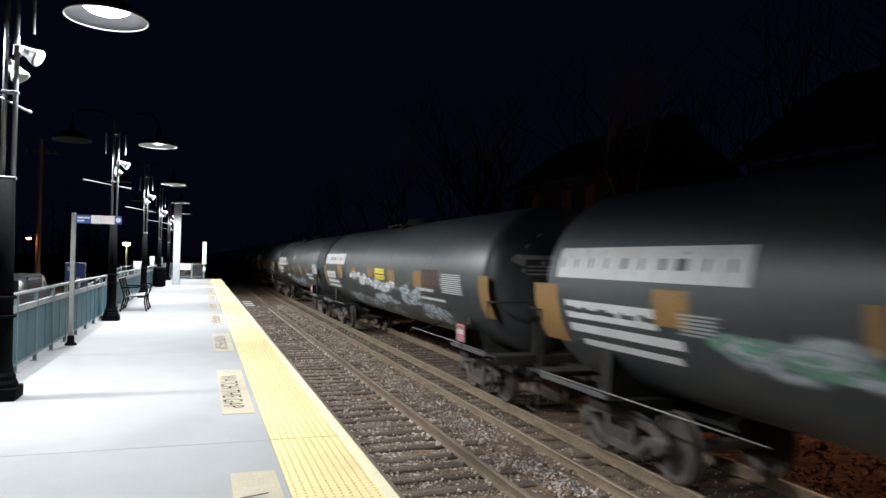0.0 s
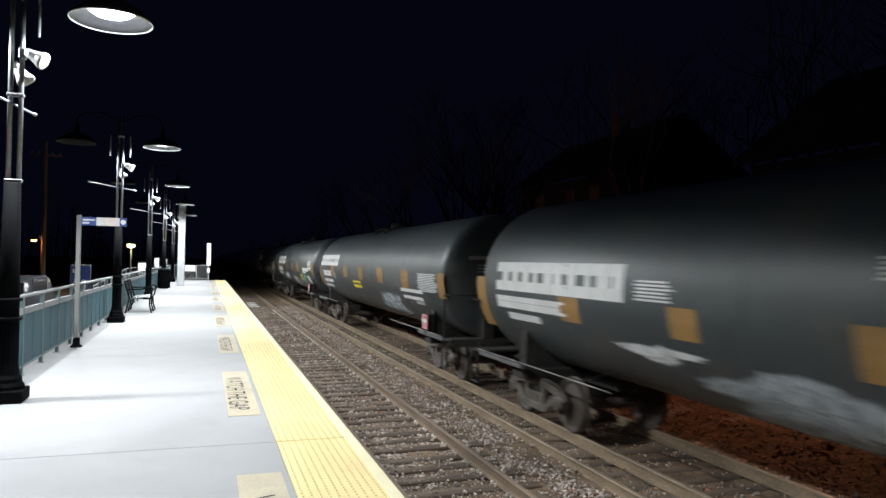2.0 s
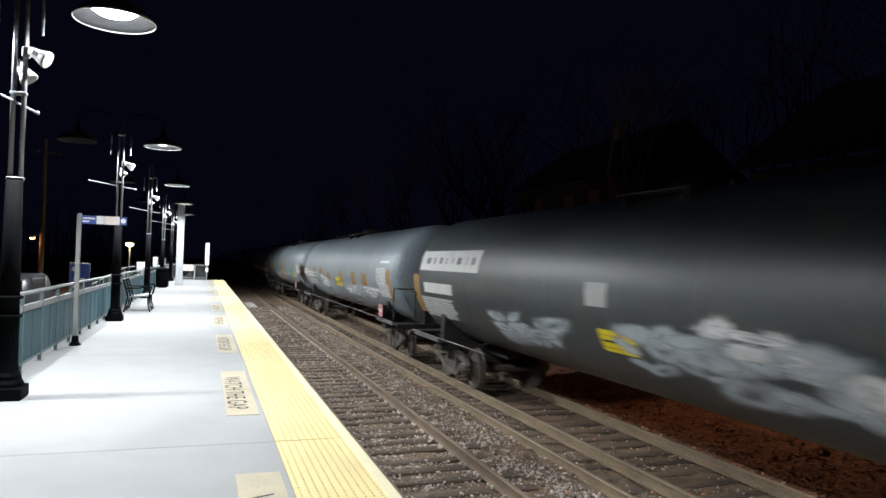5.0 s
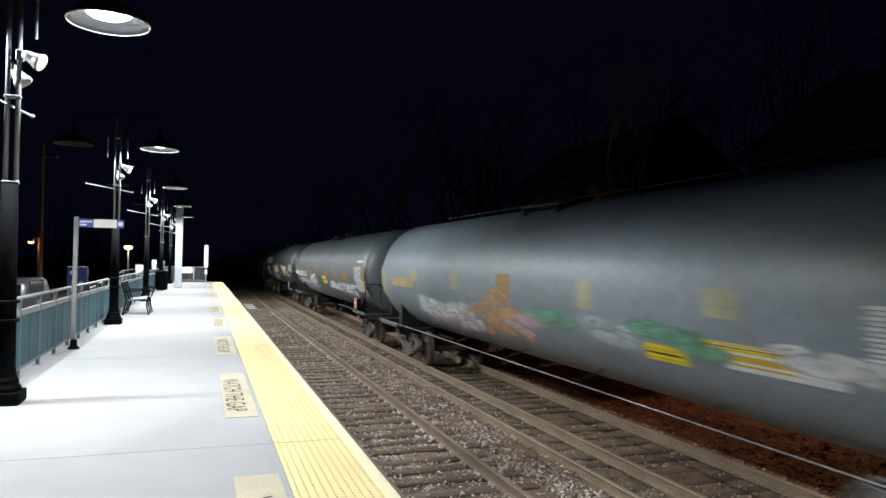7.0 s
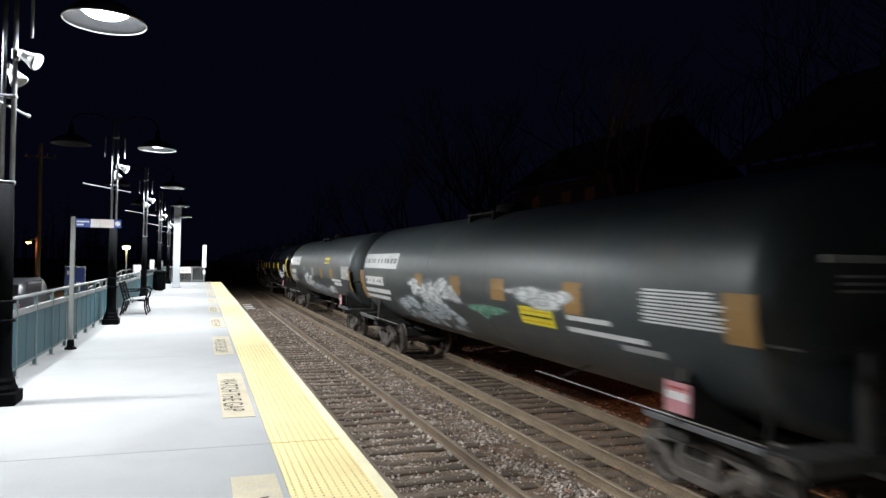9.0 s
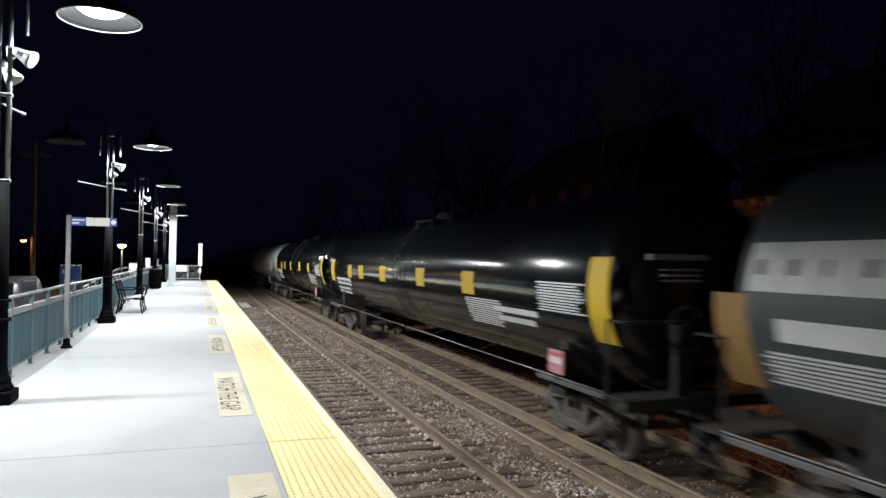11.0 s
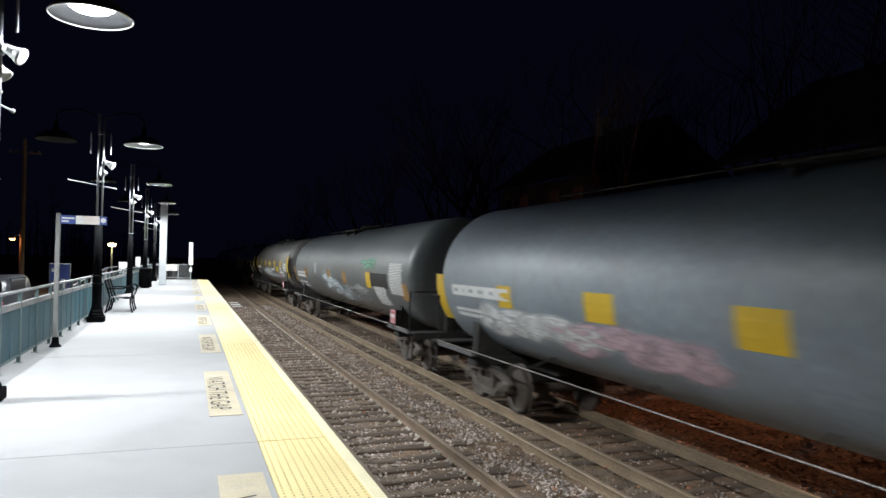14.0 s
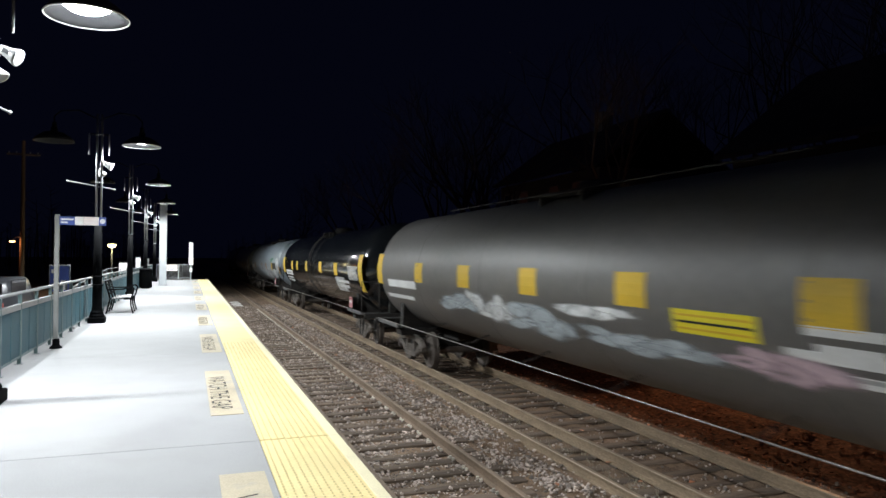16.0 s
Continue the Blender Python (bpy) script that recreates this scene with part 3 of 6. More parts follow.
def make_fence():
    fence = thing("platform_fence", (FENCE_X, 0, 0), "grey-teal steel fence with solid teal lower panels", "fence")
    first = 10.82 - 9 * FENCE_STEP
    bm = B()
    box(bm, -0.025, 0.025, -0.025, 0.025, 0.0, 1.05, 0.004)
    upright = mesh_of("post", bm, TEAL_FRAME)
    bm = B()
    box(bm, -0.05, 0.05, -0.05, 0.05, 0.0, 0.012)
    foot = mesh_of("foot_plate", bm, GREY_STEEL)
    bm = B()
    box(bm, -0.012, 0.010, 0.03, FENCE_STEP - 0.03, 0.13, 0.82, 0.004)
    panel = mesh_of("panel", bm, TEAL)
    bm = B()
    box(bm, 0.010, 0.016, FENCE_STEP / 2 - 0.012, FENCE_STEP / 2 + 0.012, 0.13, 0.82)
    seam = mesh_of("panel_batten", bm, TEAL)
    bm = B()
    box(bm, -0.02, 0.02, 0.026, FENCE_STEP - 0.026, 0.10, 0.13, 0.003)
    box_low = mesh_of("bottom_rail", bm, TEAL_FRAME)
    bm = B()
    box(bm, -0.022, 0.022, 0.026, FENCE_STEP - 0.026, 0.82, 0.91, 0.004)
    mid = mesh_of("middle_rail", bm, GREY_STEEL)
    count = 44
    for k in range(count):
        y = first + k * FENCE_STEP
        if y > 52.8:
            break
        at = Matrix.Translation((0, y, 0))
        place("post", upright, fence, at)
        place("foot_plate", foot, fence, at)
        if k + 1 < count and y + FENCE_STEP < 53.2:
            for name, me in (("panel", panel), ("panel_batten", seam), ("bottom_rail", box_low), ("middle_rail", mid)):
                place(name, me, fence, at)
    bm = B()
    rod(bm, (0, first - 0.1, 1.07), (0, 52.9, 1.07), 0.026, seg=12)
    part("top_rail", bm, GREY_STEEL, fence, "round grey top rail", True)

    # picket railing across the platform's end
    end = thing("end_railing", (0, 52.9, 0), "grey steel picket railing closing the platform's end", "railing")
    for x in (-2.2, -1.45, -0.65, 0.16):
        bm = B()
        box(bm, x - 0.03, x + 0.03, -0.03, 0.03, 0, 1.08, 0.004)
        part("post", bm, GREY_STEEL, end)
    for z in (0.12, 1.05):
        bm = B()
        box(bm, -2.2, 0.16, -0.02, 0.02, z - 0.02, z + 0.025)
        part("rail", bm, GREY_STEEL, end)
    bm = B()
    box(bm, -0.008, 0.008, -0.008, 0.008, 0.12, 1.05)
    picket = mesh_of("picket", bm, GREY_STEEL)
    for i in range(21):
        place("picket", picket, end, Matrix.Translation((-2.1 + 0.107 * i, 0, 0)))
    notice = thing("notice_plate", (-1.1, 52.84, 0.83), "small white notice plate on the end railing", "sign")
    bm = B()
    box(bm, -0.37, 0.37, -0.012, 0.012, -0.21, 0.21, 0.006)
    part("plate", bm, SIGN_PINK, notice)
    for z in (0.08, -0.02, -0.12):
        bm = B()
        box(bm, -0.28, 0.28 + z, -0.016, -0.011, z - 0.018, z + 0.018)
        part("lettering_bar", bm, material("faded_red", (0.55, 0.25, 0.24), 0.6) if z > 0.05 else SLATE, notice)
    mark = thing("end_marker", (0.17, 52.80, 0), "tall white marker board on a post at the platform's end", "marker board")
    bm = B()
    box(bm, -0.14, 0.14, -0.02, 0.02, 1.05, 2.64, 0.008)
    part("board", bm, WHITE_PANEL, mark)
    bm = B()
    box(bm, -0.03, 0.03, -0.015, 0.04, 0.0, 1.2)
    part("post", bm, GREY_STEEL, mark)
    bm = B()
    box(bm, -0.09, 0.09, -0.05, -0.016, 0.55, 0.85, 0.01)
    part("switch_box", bm, WHITE_PANEL, mark)


make_fence()


def make_station_sign():
    sign = thing("station_sign", (-2.16, 13.94, 0), "narrow blue and white station sign on a grey post", "sign")
    bm = B()
    box(bm, -0.045, 0.03, -0.035, 0.035, 0.0, 2.36, 0.006)
    part("post", bm, SIGN_POST, sign)
    bm = B()
    lathe(bm, [(0.10, 0), (0.10, 0.02), (0.06, 0.06), (0.055, 0.16), (0.03, 0.18)], 14)
    part("post_foot", bm, BLACK_PAINT, sign)
    for name, mat, x0, x1 in (("name_panel", SIGN_BLUE, 0.03, 0.27), ("white_panel", WHITE_PANEL, 0.27, 0.41), ("pale_panel", SIGN_PINK, 0.41, 0.655), ("badge_panel", SIGN_BLUE, 0.655, 0.775)):
        bm = B()
        box(bm, x0, x1 - 0.003, -0.018, 0.018, 2.175, 2.325, 0.004)
        p = part(name, bm, mat, sign)
        if name == "name_panel":
            for z, w in ((2.275, 0.20), (2.22, 0.11)):
                bm = B()
                box(bm, x0 + 0.02, x0 + 0.02 + w, -0.0215, -0.0185, z - 0.014, z + 0.014)
                part("lettering_bar", bm, WHITE_PANEL, p)
        if name == "badge_panel":
            bm = B()
            lathe(bm, [(0.045, -0.0215), (0.045, -0.0188)], 20, ((x0 + x1) / 2, 0, 2.25), axis="Y")
            part("badge", bm, WHITE_PANEL, p, "plain round white badge")


make_station_sign()


def make_poster_case(at, turn, w, h, label):
    case = thing("poster_case", Matrix.Translation(at) @ pose(0, 0, 0, 0, 0, turn), label, "poster case")
    bm = B()
    box(bm, -w / 2, w / 2, -0.03, 0.03, 0, h, 0.008)
    part("case", bm, SLATE, case)
    bm = B()
    box(bm, -w / 2 + 0.025, w / 2 - 0.025, -0.036, -0.031, 0.03, h - 0.03)
    sheet = part("poster", bm, SIGN_BLUE if w > 0.42 else WHITE_PANEL, case, "printed poster")
    rnd = random.Random(int(at[1]))
    for i in range(7):
        x = -w / 2 + 0.05 + (w - 0.1) * i / 7
        top = 0.07 + h * (0.18 + 0.28 * rnd.random())
        bm = B()
        box(bm, x, x + (w - 0.1) / 7.4, -0.041, -0.0365, 0.05, top)
        part("printed_shape", bm, WHITE_PANEL if i % 3 else SLATE, sheet)
    bm = B()
    box(bm, -w / 2 + 0.05, -w / 2 + 0.13, -0.041, -0.0365, h - 0.19, h - 0.10)
    part("printed_shape", bm, WHITE_PANEL, sheet)
    for s in (-1, 1):
        bm = B()
        box(bm, s * (w / 2 - 0.03) - 0.02, s * (w / 2 - 0.03) + 0.02, -0.015, 0.015, -at[2] - 1.25, 0.0)
        part("leg", bm, GREY_STEEL, case)


make_poster_case((-2.74, 18.0, 0.80), 4, 0.43, 0.62, "blue and white poster in a dark case behind the fence")
make_poster_case((-2.62, 33.0, 0.86), 2, 0.36, 0.50, "white poster in a grey case behind the fence")
make_poster_case((-2.60, 42.0, 1.02), 2, 0.26, 0.55, "narrow white poster in a grey case behind the fence")
make_poster_case((-2.50, 48.0, 1.02), 2, 0.34, 0.48, "small white poster in a grey case behind the fence")


def make_bench():
    bench = thing("bench", (-1.86, 22.6, 0), "black slatted metal bench facing the tracks", "bench")
    # seat slats in pale grey: lamplight on the bench's top put into colour
    for i in range(7):
        bm = B()
        x = -0.17 + 0.075 * i
        box(bm, x, x + 0.058, -0.80, 0.80, 0.455 - 0.008 * abs(i - 5), 0.475 - 0.008 * abs(i - 5), 0.006)
        part("seat_slat", bm, GREY_STEEL, bench)
    for i in range(5):
        bm = B()
        z = 0.54 + 0.082 * i
        box(bm, -0.235 - 0.028 * i, -0.215 - 0.028 * i, -0.80, 0.80, z, z + 0.055, 0.006)
        part("back_slat", bm, BLACK_PAINT, bench)
    for y in (-0.72, 0.0, 0.72):
        bm = B()
        bent(bm, [(0.40, y, 0.0), (0.34, y, 0.22), (0.33, y, 0.45), (-0.2, y, 0.43), (-0.34, y, 0.93)], 0.022)
        part("side_frame", bm, BLACK_PAINT, bench, "", True)
        bm = B()
        bent(bm, [(-0.30, y, 0.0), (-0.24, y, 0.22), (-0.2, y, 0.43)], 0.022)
        part("rear_leg", bm, BLACK_PAINT, bench, "", True)
    for y in (-0.76, 0.76):
        bm = B()
        bent(bm, [(-0.27, y, 0.68), (0.12, y, 0.69), (0.36, y, 0.76), (0.42, y, 0.70), (0.36, y, 0.45)], 0.02)
        part("armrest", bm, BLACK_PAINT, bench, "curled metal armrest", True)


make_bench()


def make_bin():
    can = thing("litter_bin", (-2.02, 38.55, 0), "black slatted steel litter bin with a dished lid", "litter bin")
    bm = B()
    lathe(bm, [(0.24, 0.04), (0.255, 0.06), (0.29, 0.88), (0.27, 0.89), (0.24, 0.08)], 24)
    part("liner", bm, BLACK_PAINT, can, "", True)
    bm = B()
    box(bm, 0.285, 0.30, -0.022, 0.022, 0.05, 0.90, 0.004)
    slat = mesh_of("slat", bm, BLACK_PAINT)
    for i in range(20):
        place("slat", slat, can, pose(0, 0, 0, 0, 0, 18 * i))
    bm = B()
    lathe(bm, [(0.31, 0.90), (0.325, 0.93), (0.27, 1.0), (0.14, 1.04), (0.13, 1.02), (0.26, 0.97)], 24)
    part("lid", bm, BLACK_PAINT, can, "dished black lid", True)
    bm = B()
    lathe(bm, [(0.2, 0.0), (0.2, 0.045), (0.1, 0.045)], 16)
    part("foot", bm, BLACK_PAINT, can)


make_bin()


def make_column():
    col = thing("steel_column", (-1.345, 42.5, 0), "pale square steel column rising from the platform", "column")
    bm = B()
    box(bm, -0.19, 0.19, -0.19, 0.19, 0.02, 4.7, 0.02)
    part("shaft", bm, material("pale_column_paint", (0.36, 0.38, 0.40), 0.5, low=0.85, high=1.1, scale=1.5), col)
    bm = B()
    box(bm, -0.24, 0.24, -0.24, 0.24, 0, 0.03, 0.006)
    part("base_plate", bm, GREY_STEEL, col)


make_column()


# ---------------------------------------------------------------- the tank train
SPEED = 19.24            # metres a second, towards the camera
TANK_R = 1.53
AXIS_Z = 2.50            # the tank's axis over the rails


def paint(name, base, rough, dirt, amount, coat=0.0):
    return material(name, base, rough, 0.0, low=0.72, high=1.18, scale=0.9, grain=22, bump=0.06, stretch=(1, 0.45, 0.35), coat=coat, dirt=dirt, dirt_amount=amount)


SHELL = {
    "dark": paint("dark_green_black_paint", (0.042, 0.056, 0.063), 0.48, (0.10, 0.09, 0.07), 0.45),
    "slate": paint("slate_paint_shell", (0.105, 0.130, 0.150), 0.48, (0.15, 0.14, 0.12), 0.4),
    "gray": paint("pale_grey_paint", (0.235, 0.285, 0.33), 0.48, (0.20, 0.19, 0.17), 0.45),
    "taupe": paint("brownish_grey_paint", (0.108, 0.105, 0.101), 0.48, (0.13, 0.12, 0.10), 0.45),
    "black": paint("glossy_black_paint", (0.010, 0.012, 0.014), 0.15, (0.04, 0.04, 0.036), 0.3, 0.5),
    "steel": paint("dull_grey_green_paint", (0.115, 0.131, 0.138), 0.48, (0.14, 0.13, 0.11), 0.45),
}
for shell in SHELL.values():
    shell.node_tree.nodes["Principled BSDF"].inputs["Specular IOR Level"].default_value = 0.6
    shell.node_tree.nodes["Principled BSDF"].inputs["Coat Weight"].default_value = 0.35 if "glossy" in shell.name else 0.5
    shell.node_tree.nodes["Principled BSDF"].inputs["Coat Roughness"].default_value = 0.07 if "black_paint" in shell.name and "glossy" in shell.name else 0.42
TRUCK = material("dusty_truck_steel", (0.14, 0.122, 0.108), 0.7, 0.1, low=0.5, high=1.4, scale=3, grain=25, bump=0.3, dirt=(0.09, 0.08, 0.07), dirt_amount=0.6)
SILL = material("scuffed_sill_steel", (0.17, 0.17, 0.175), 0.5, 0.3, grain=50)
UNDER = material("grimy_black_steel", (0.024, 0.022, 0.021), 0.85, 0.0, low=0.5, high=1.6, scale=3, grain=25, bump=0.3, dirt=(0.07, 0.06, 0.05), dirt_amount=0.5)
STEEL_EDGE = material("bare_grab_steel", (0.34, 0.32, 0.30), 0.45, 0.6, grain=50)
WHEEL = material("wheel_steel", (0.12, 0.102, 0.09), 0.6, 0.4, low=0.6, high=1.4, scale=4)
TREAD = material("bright_tread", (0.55, 0.54, 0.52), 0.3, 0.9)
DECAL = {
    "white": material("white_lettering", (0.74, 0.75, 0.75), 0.55, low=0.85, high=1.08, grain=30, bump=0.02),
    "grey": material("worn_grey_lettering", (0.40, 0.41, 0.41), 0.6, low=0.8, high=1.1, grain=30, bump=0.02),
    "orange": material("orange_reflective", (0.36, 0.205, 0.07), 0.6, low=0.8, high=1.1, grain=30, bump=0.02),
    "yellow": material("yellow_reflective", (0.68, 0.45, 0.03), 0.55, low=0.85, high=1.1, grain=30, bump=0.02),
    "lemon": material("lemon_label", (0.78, 0.66, 0.03), 0.55, low=0.9, high=1.08, grain=30, bump=0.02),
    "tan": material("faded_tan_lettering", (0.52, 0.38, 0.17), 0.6, bump=0.02),
    "brown": material("brown_patch", (0.13, 0.07, 0.05), 0.7, bump=0.02),
    "faded": material("faded_yellow_lettering", (0.40, 0.38, 0.25), 0.6, bump=0.02),
    "black": material("black_lettering_shell", (0.02, 0.02, 0.02), 0.6, bump=0.02),
}
def spray_paint(ink, strength):
    """Paint thrown thinly: thick at the heart of a stroke, broken towards its rim."""
    n, k = ink.node_tree.nodes, ink.node_tree.links
    body = n["Principled BSDF"]
    uv, split = n.new("ShaderNodeUVMap"), n.new("ShaderNodeSeparateXYZ")
    k.new(uv.outputs[0], split.inputs[0])
    soft = n.new("ShaderNodeMapRange")
    soft.interpolation_type = "SMOOTHSTEP"
    k.new(split.outputs[0], soft.inputs[0])
    where, turn, cloud = n.new("ShaderNodeTexCoord"), n.new("ShaderNodeMapping"), n.new("ShaderNodeTexNoise")
    turn.inputs["Scale"].default_value = (1, 0.6, 1.6)
    cloud.inputs["Scale"].default_value, cloud.inputs["Detail"].default_value = 2.6, 3
    k.new(where.outputs["Object"], turn.inputs["Vector"])
    k.new(turn.outputs["Vector"], cloud.inputs["Vector"])
    cover = n.new("ShaderNodeMapRange")
    for i, v in ((1, 0.30), (2, 0.56), (3, 0.45), (4, strength)):
        cover.inputs[i].default_value = v
    k.new(cloud.outputs["Fac"], cover.inputs[0])
    both = n.new("ShaderNodeMath")
    both.operation = "MULTIPLY"
    k.new(soft.outputs[0], both.inputs[0])
    k.new(cover.outputs[0], both.inputs[1])
    k.new(both.outputs[0], body.inputs["Alpha"])
    return ink


SPRAY = {
    "white": spray_paint(material("white_spray", (0.74, 0.76, 0.77), 0.7, bump=0.02), 0.95),
    "grey": spray_paint(material("grey_spray", (0.36, 0.37, 0.38), 0.7, bump=0.02), 0.9),
    "mist": spray_paint(material("pale_blue_spray", (0.50, 0.56, 0.60), 0.7, low=0.7, high=1.2, scale=3, bump=0.02), 0.9),
    "green": spray_paint(material("green_spray", (0.20, 0.42, 0.30), 0.7, low=0.7, high=1.2, bump=0.02), 0.95),
    "pink": spray_paint(material("pink_spray", (0.64, 0.48, 0.54), 0.7, low=0.8, high=1.1, bump=0.02), 0.9),
    "apricot": spray_paint(material("apricot_spray", (0.60, 0.38, 0.20), 0.7, low=0.8, high=1.1, bump=0.02), 0.9),
}
PLACARD = material("pink_placard", (0.60, 0.27, 0.30), 0.5, low=0.9, high=1.08, bump=0.02)
PLACARD_BAND = material("white_placard_band", (0.80, 0.76, 0.76), 0.5, bump=0.02)
PLACARD_RED = material("red_placard", (0.42, 0.09, 0.08), 0.5, bump=0.02)

SHARED = {}


def shared(name, build, mat, smooth=False):
    """A mesh built once and used by all cars."""
    if name not in SHARED:
        SHARED[name] = mesh_of(name.split("|")[0], build(B()), mat, smooth)
    return SHARED[name]


def wheel_bm(bm):
    """A wheelset: two flanged wheels on an axle, turning about x."""
    for s in (-1, 1):
        x = s * 0.7525
        lathe(bm, [(0.10, x - s * 0.085), (0.11, x - s * 0.07), (0.36, x - s * 0.02), (0.405, x - s * 0.065), (0.485, x - s * 0.065), (0.485, x - s * 0.04),
                   (0.458, x - s * 0.03), (0.452, x + s * 0.065), (0.405, x + s * 0.065), (0.37, x + s * 0.02), (0.14, x + s * 0.06), (0.12, x + s * 0.09), (0.05, x + s * 0.09)], 28, axis="X")
    for s in (-1, 1):
        for k in range(3):
            a = 2.094 * k
            rod(bm, (s * 1.095, 0.045 * math.cos(a), 0.045 * math.sin(a)), (s * 1.11, 0.045 * math.cos(a), 0.045 * math.sin(a)), 0.016, seg=6)
    rod(bm, (-1.10, 0, 0), (1.10, 0, 0), 0.085, seg=14)
    return bm


def side_frame_bm(bm):
    """Cast truck side: bowed top chord, bottom chord, bolster opening and journal boxes."""
    t = 0.06
    top = [(-1.02, 0.02), (-0.86, 0.16), (-0.42, 0.24), (0.42, 0.24), (0.86, 0.16), (1.02, 0.02)]
    low = [(-0.72, 0.03), (-0.40, -0.20), (0.40, -0.20), (0.72, 0.03)]
    for pts, th in ((top, 0.075), (low, 0.065)):
        for (a, za), (b, zb) in zip(pts, pts[1:]):
            ln = math.hypot(b - a, zb - za)
            m = Matrix.Translation((0, (a + b) / 2, (za + zb) / 2)) @ Matrix.Rotation(math.atan2(zb - za, b - a), 4, "X")
            box(bm, -t, t, -ln / 2 - 0.02, ln / 2 + 0.02, -th, th, 0.015, m)
    for y in (-0.30, 0.30):
        box(bm, -t, t, y - 0.06, y + 0.06, -0.18, 0.2, 0.015)
    for y in (-0.89, 0.89):
        box(bm, -0.085, 0.085, y - 0.14, y + 0.14, -0.08, 0.11, 0.03)
    return bm


def spring_bm(bm):
    """One coil spring, its turns drawn as ribs."""
    prof = [(0.02, -0.14)]
    for k in range(5):
        z = -0.12 + 0.045 * k
        prof += [(0.056, z - 0.02), (0.07, z), (0.056, z + 0.02)]
    return lathe(bm, prof + [(0.02, 0.085)], 10)


def coupler_bm(bm):
    box(bm, -0.08, 0.08, -0.55, 0.05, -0.09, 0.09, 0.02)
    box(bm, -0.17, 0.12, 0.05, 0.20, -0.14, 0.14, 0.04)
    box(bm, 0.02, 0.16, 0.16, 0.33, -0.13, 0.13, 0.04)
    box(bm, -0.18, -0.08, 0.16, 0.27, -0.10, 0.10, 0.03)
    return bm


def sill_bm(bm):
    """Stub sill under one tank end; origin at the truck's middle, +y outward."""
    return box(bm, -0.16, 0.16, -1.3, 2.05, 0.72, 1.02, 0.015)


def bolster_bm(bm):
    return box(bm, -1.38, 1.38, -0.22, 0.22, 0.80, 0.98, 0.02)


def saddle_bm(bm):
    """A cradle plate rising from the bolster to the shell, cut to the shell's curve."""
    edge = [(0.35, 0.97), (1.30, 0.97), (1.27, 1.66)] + [(1.50 * math.cos(a), 2.5 - 1.50 * math.sin(a)) for a in (radians(v) for v in (36, 48, 60, 72, 76))]
    near, far = ([bm.verts.new((x, y, z)) for x, z in edge] for y in (-0.13, 0.13))
    n = len(edge)
    for i in range(n):
        bm.faces.new((near[i], near[(i + 1) % n], far[(i + 1) % n], far[i]))
    bm.faces.new(near)
    bm.faces.new(far)
    bmesh.ops.recalc_face_normals(bm, faces=bm.faces[:])
    return bm


def step_bm(bm):
    return bent(bm, [(0, 1.62, 1.0), (0.02, 1.62, 0.45), (0.02, 1.98, 0.45), (0, 1.98, 1.0)], 0.02, 6)


def brake_wheel_bm(bm):
    lathe(bm, [(0.30, 0.0), (0.325, 0.015), (0.30, 0.03), (0.28, 0.015)], 20, (0.55, 2.02, 2.0), axis="Y", caps=False)
    for k in range(4):
        a = 0.785 + 1.571 * k
        rod(bm, (0.55, 2.03, 2.0), (0.55 + 0.3 * math.cos(a), 2.03, 2.0 + 0.3 * math.sin(a)), 0.012, seg=6)
    return bm


def dome_bm(bm):
    """Valve housing on top with its platform rails."""
    lathe(bm, [(0.42, -0.12), (0.42, 0.10), (0.38, 0.17), (0.20, 0.20), (0.02, 0.20)], 24)
    return bm


def walk_bm(bm):
    """One grated step beside the valve housing, on two feet."""
    box(bm, -0.2, 0.2, -0.8, 0.8, 0.02, 0.05, 0.005)
    for y in (-0.7, 0.7):
        box(bm, -0.18, 0.18, y - 0.03, y + 0.03, -0.22, 0.02)
    return bm


def stile_bm(bm):
    """One side of the ladder that follows the shell up to the top step."""
    r = TANK_R + 0.10
    return bent(bm, [(-r * math.cos(a), 0, r * math.sin(a)) for a in [radians(-48 + 11 * i) for i in range(11)]], 0.016, 6)


def shell_bm(half, r, seg=56):
    """A tank along y with dished heads."""
    bm = B()
    prof = [(0.02, -half)]
    deep = 0.46
    for k in range(1, 8):
        a = math.pi / 2 * k / 7
        prof.append((r * math.sin(a) ** 0.75, -half + deep * (1 - math.cos(a))))
    n = 6
    prof += [(r, -half + deep + (2 * half - 2 * deep) * i / n) for i in range(1, n + 1)]
    for k in range(6, 0, -1):
        a = math.pi / 2 * k / 7
        prof.append((r * math.sin(a) ** 0.75, half - deep * (1 - math.cos(a))))
    prof.append((0.02, half))
    return lathe(bm, prof, seg, (0, 0, 0), "Y")


def patch_bm(bm, y0, y1, z0, z1, r, lift, slant=0.0):
    """A thin skin on the tank's platform side between two heights over the rails."""
    a0, a1 = (math.asin(max(-0.98, min(0.98, (z - AXIS_Z) / r))) for z in (z0, z1))
    n = max(1, int((a1 - a0) / 0.09))
    rows = []
    for i in range(n + 1):
        a = a0 + (a1 - a0) * i / n
        dy = slant * (i / n - 0.5)
        rows.append([bm.verts.new((-(r + h) * math.cos(a), y + dy, (r + h) * math.sin(a))) for h, y in ((0.001, y0), (lift, y0), (lift, y1), (0.001, y1))])
    for p, q in zip(rows, rows[1:]):
        for i in range(3):
            bm.faces.new((p[i], p[i + 1], q[i + 1], q[i]))
    bm.faces.new(rows[0])
    bm.faces.new(rows[-1])
    bmesh.ops.recalc_face_normals(bm, faces=bm.faces[:])
    return bm


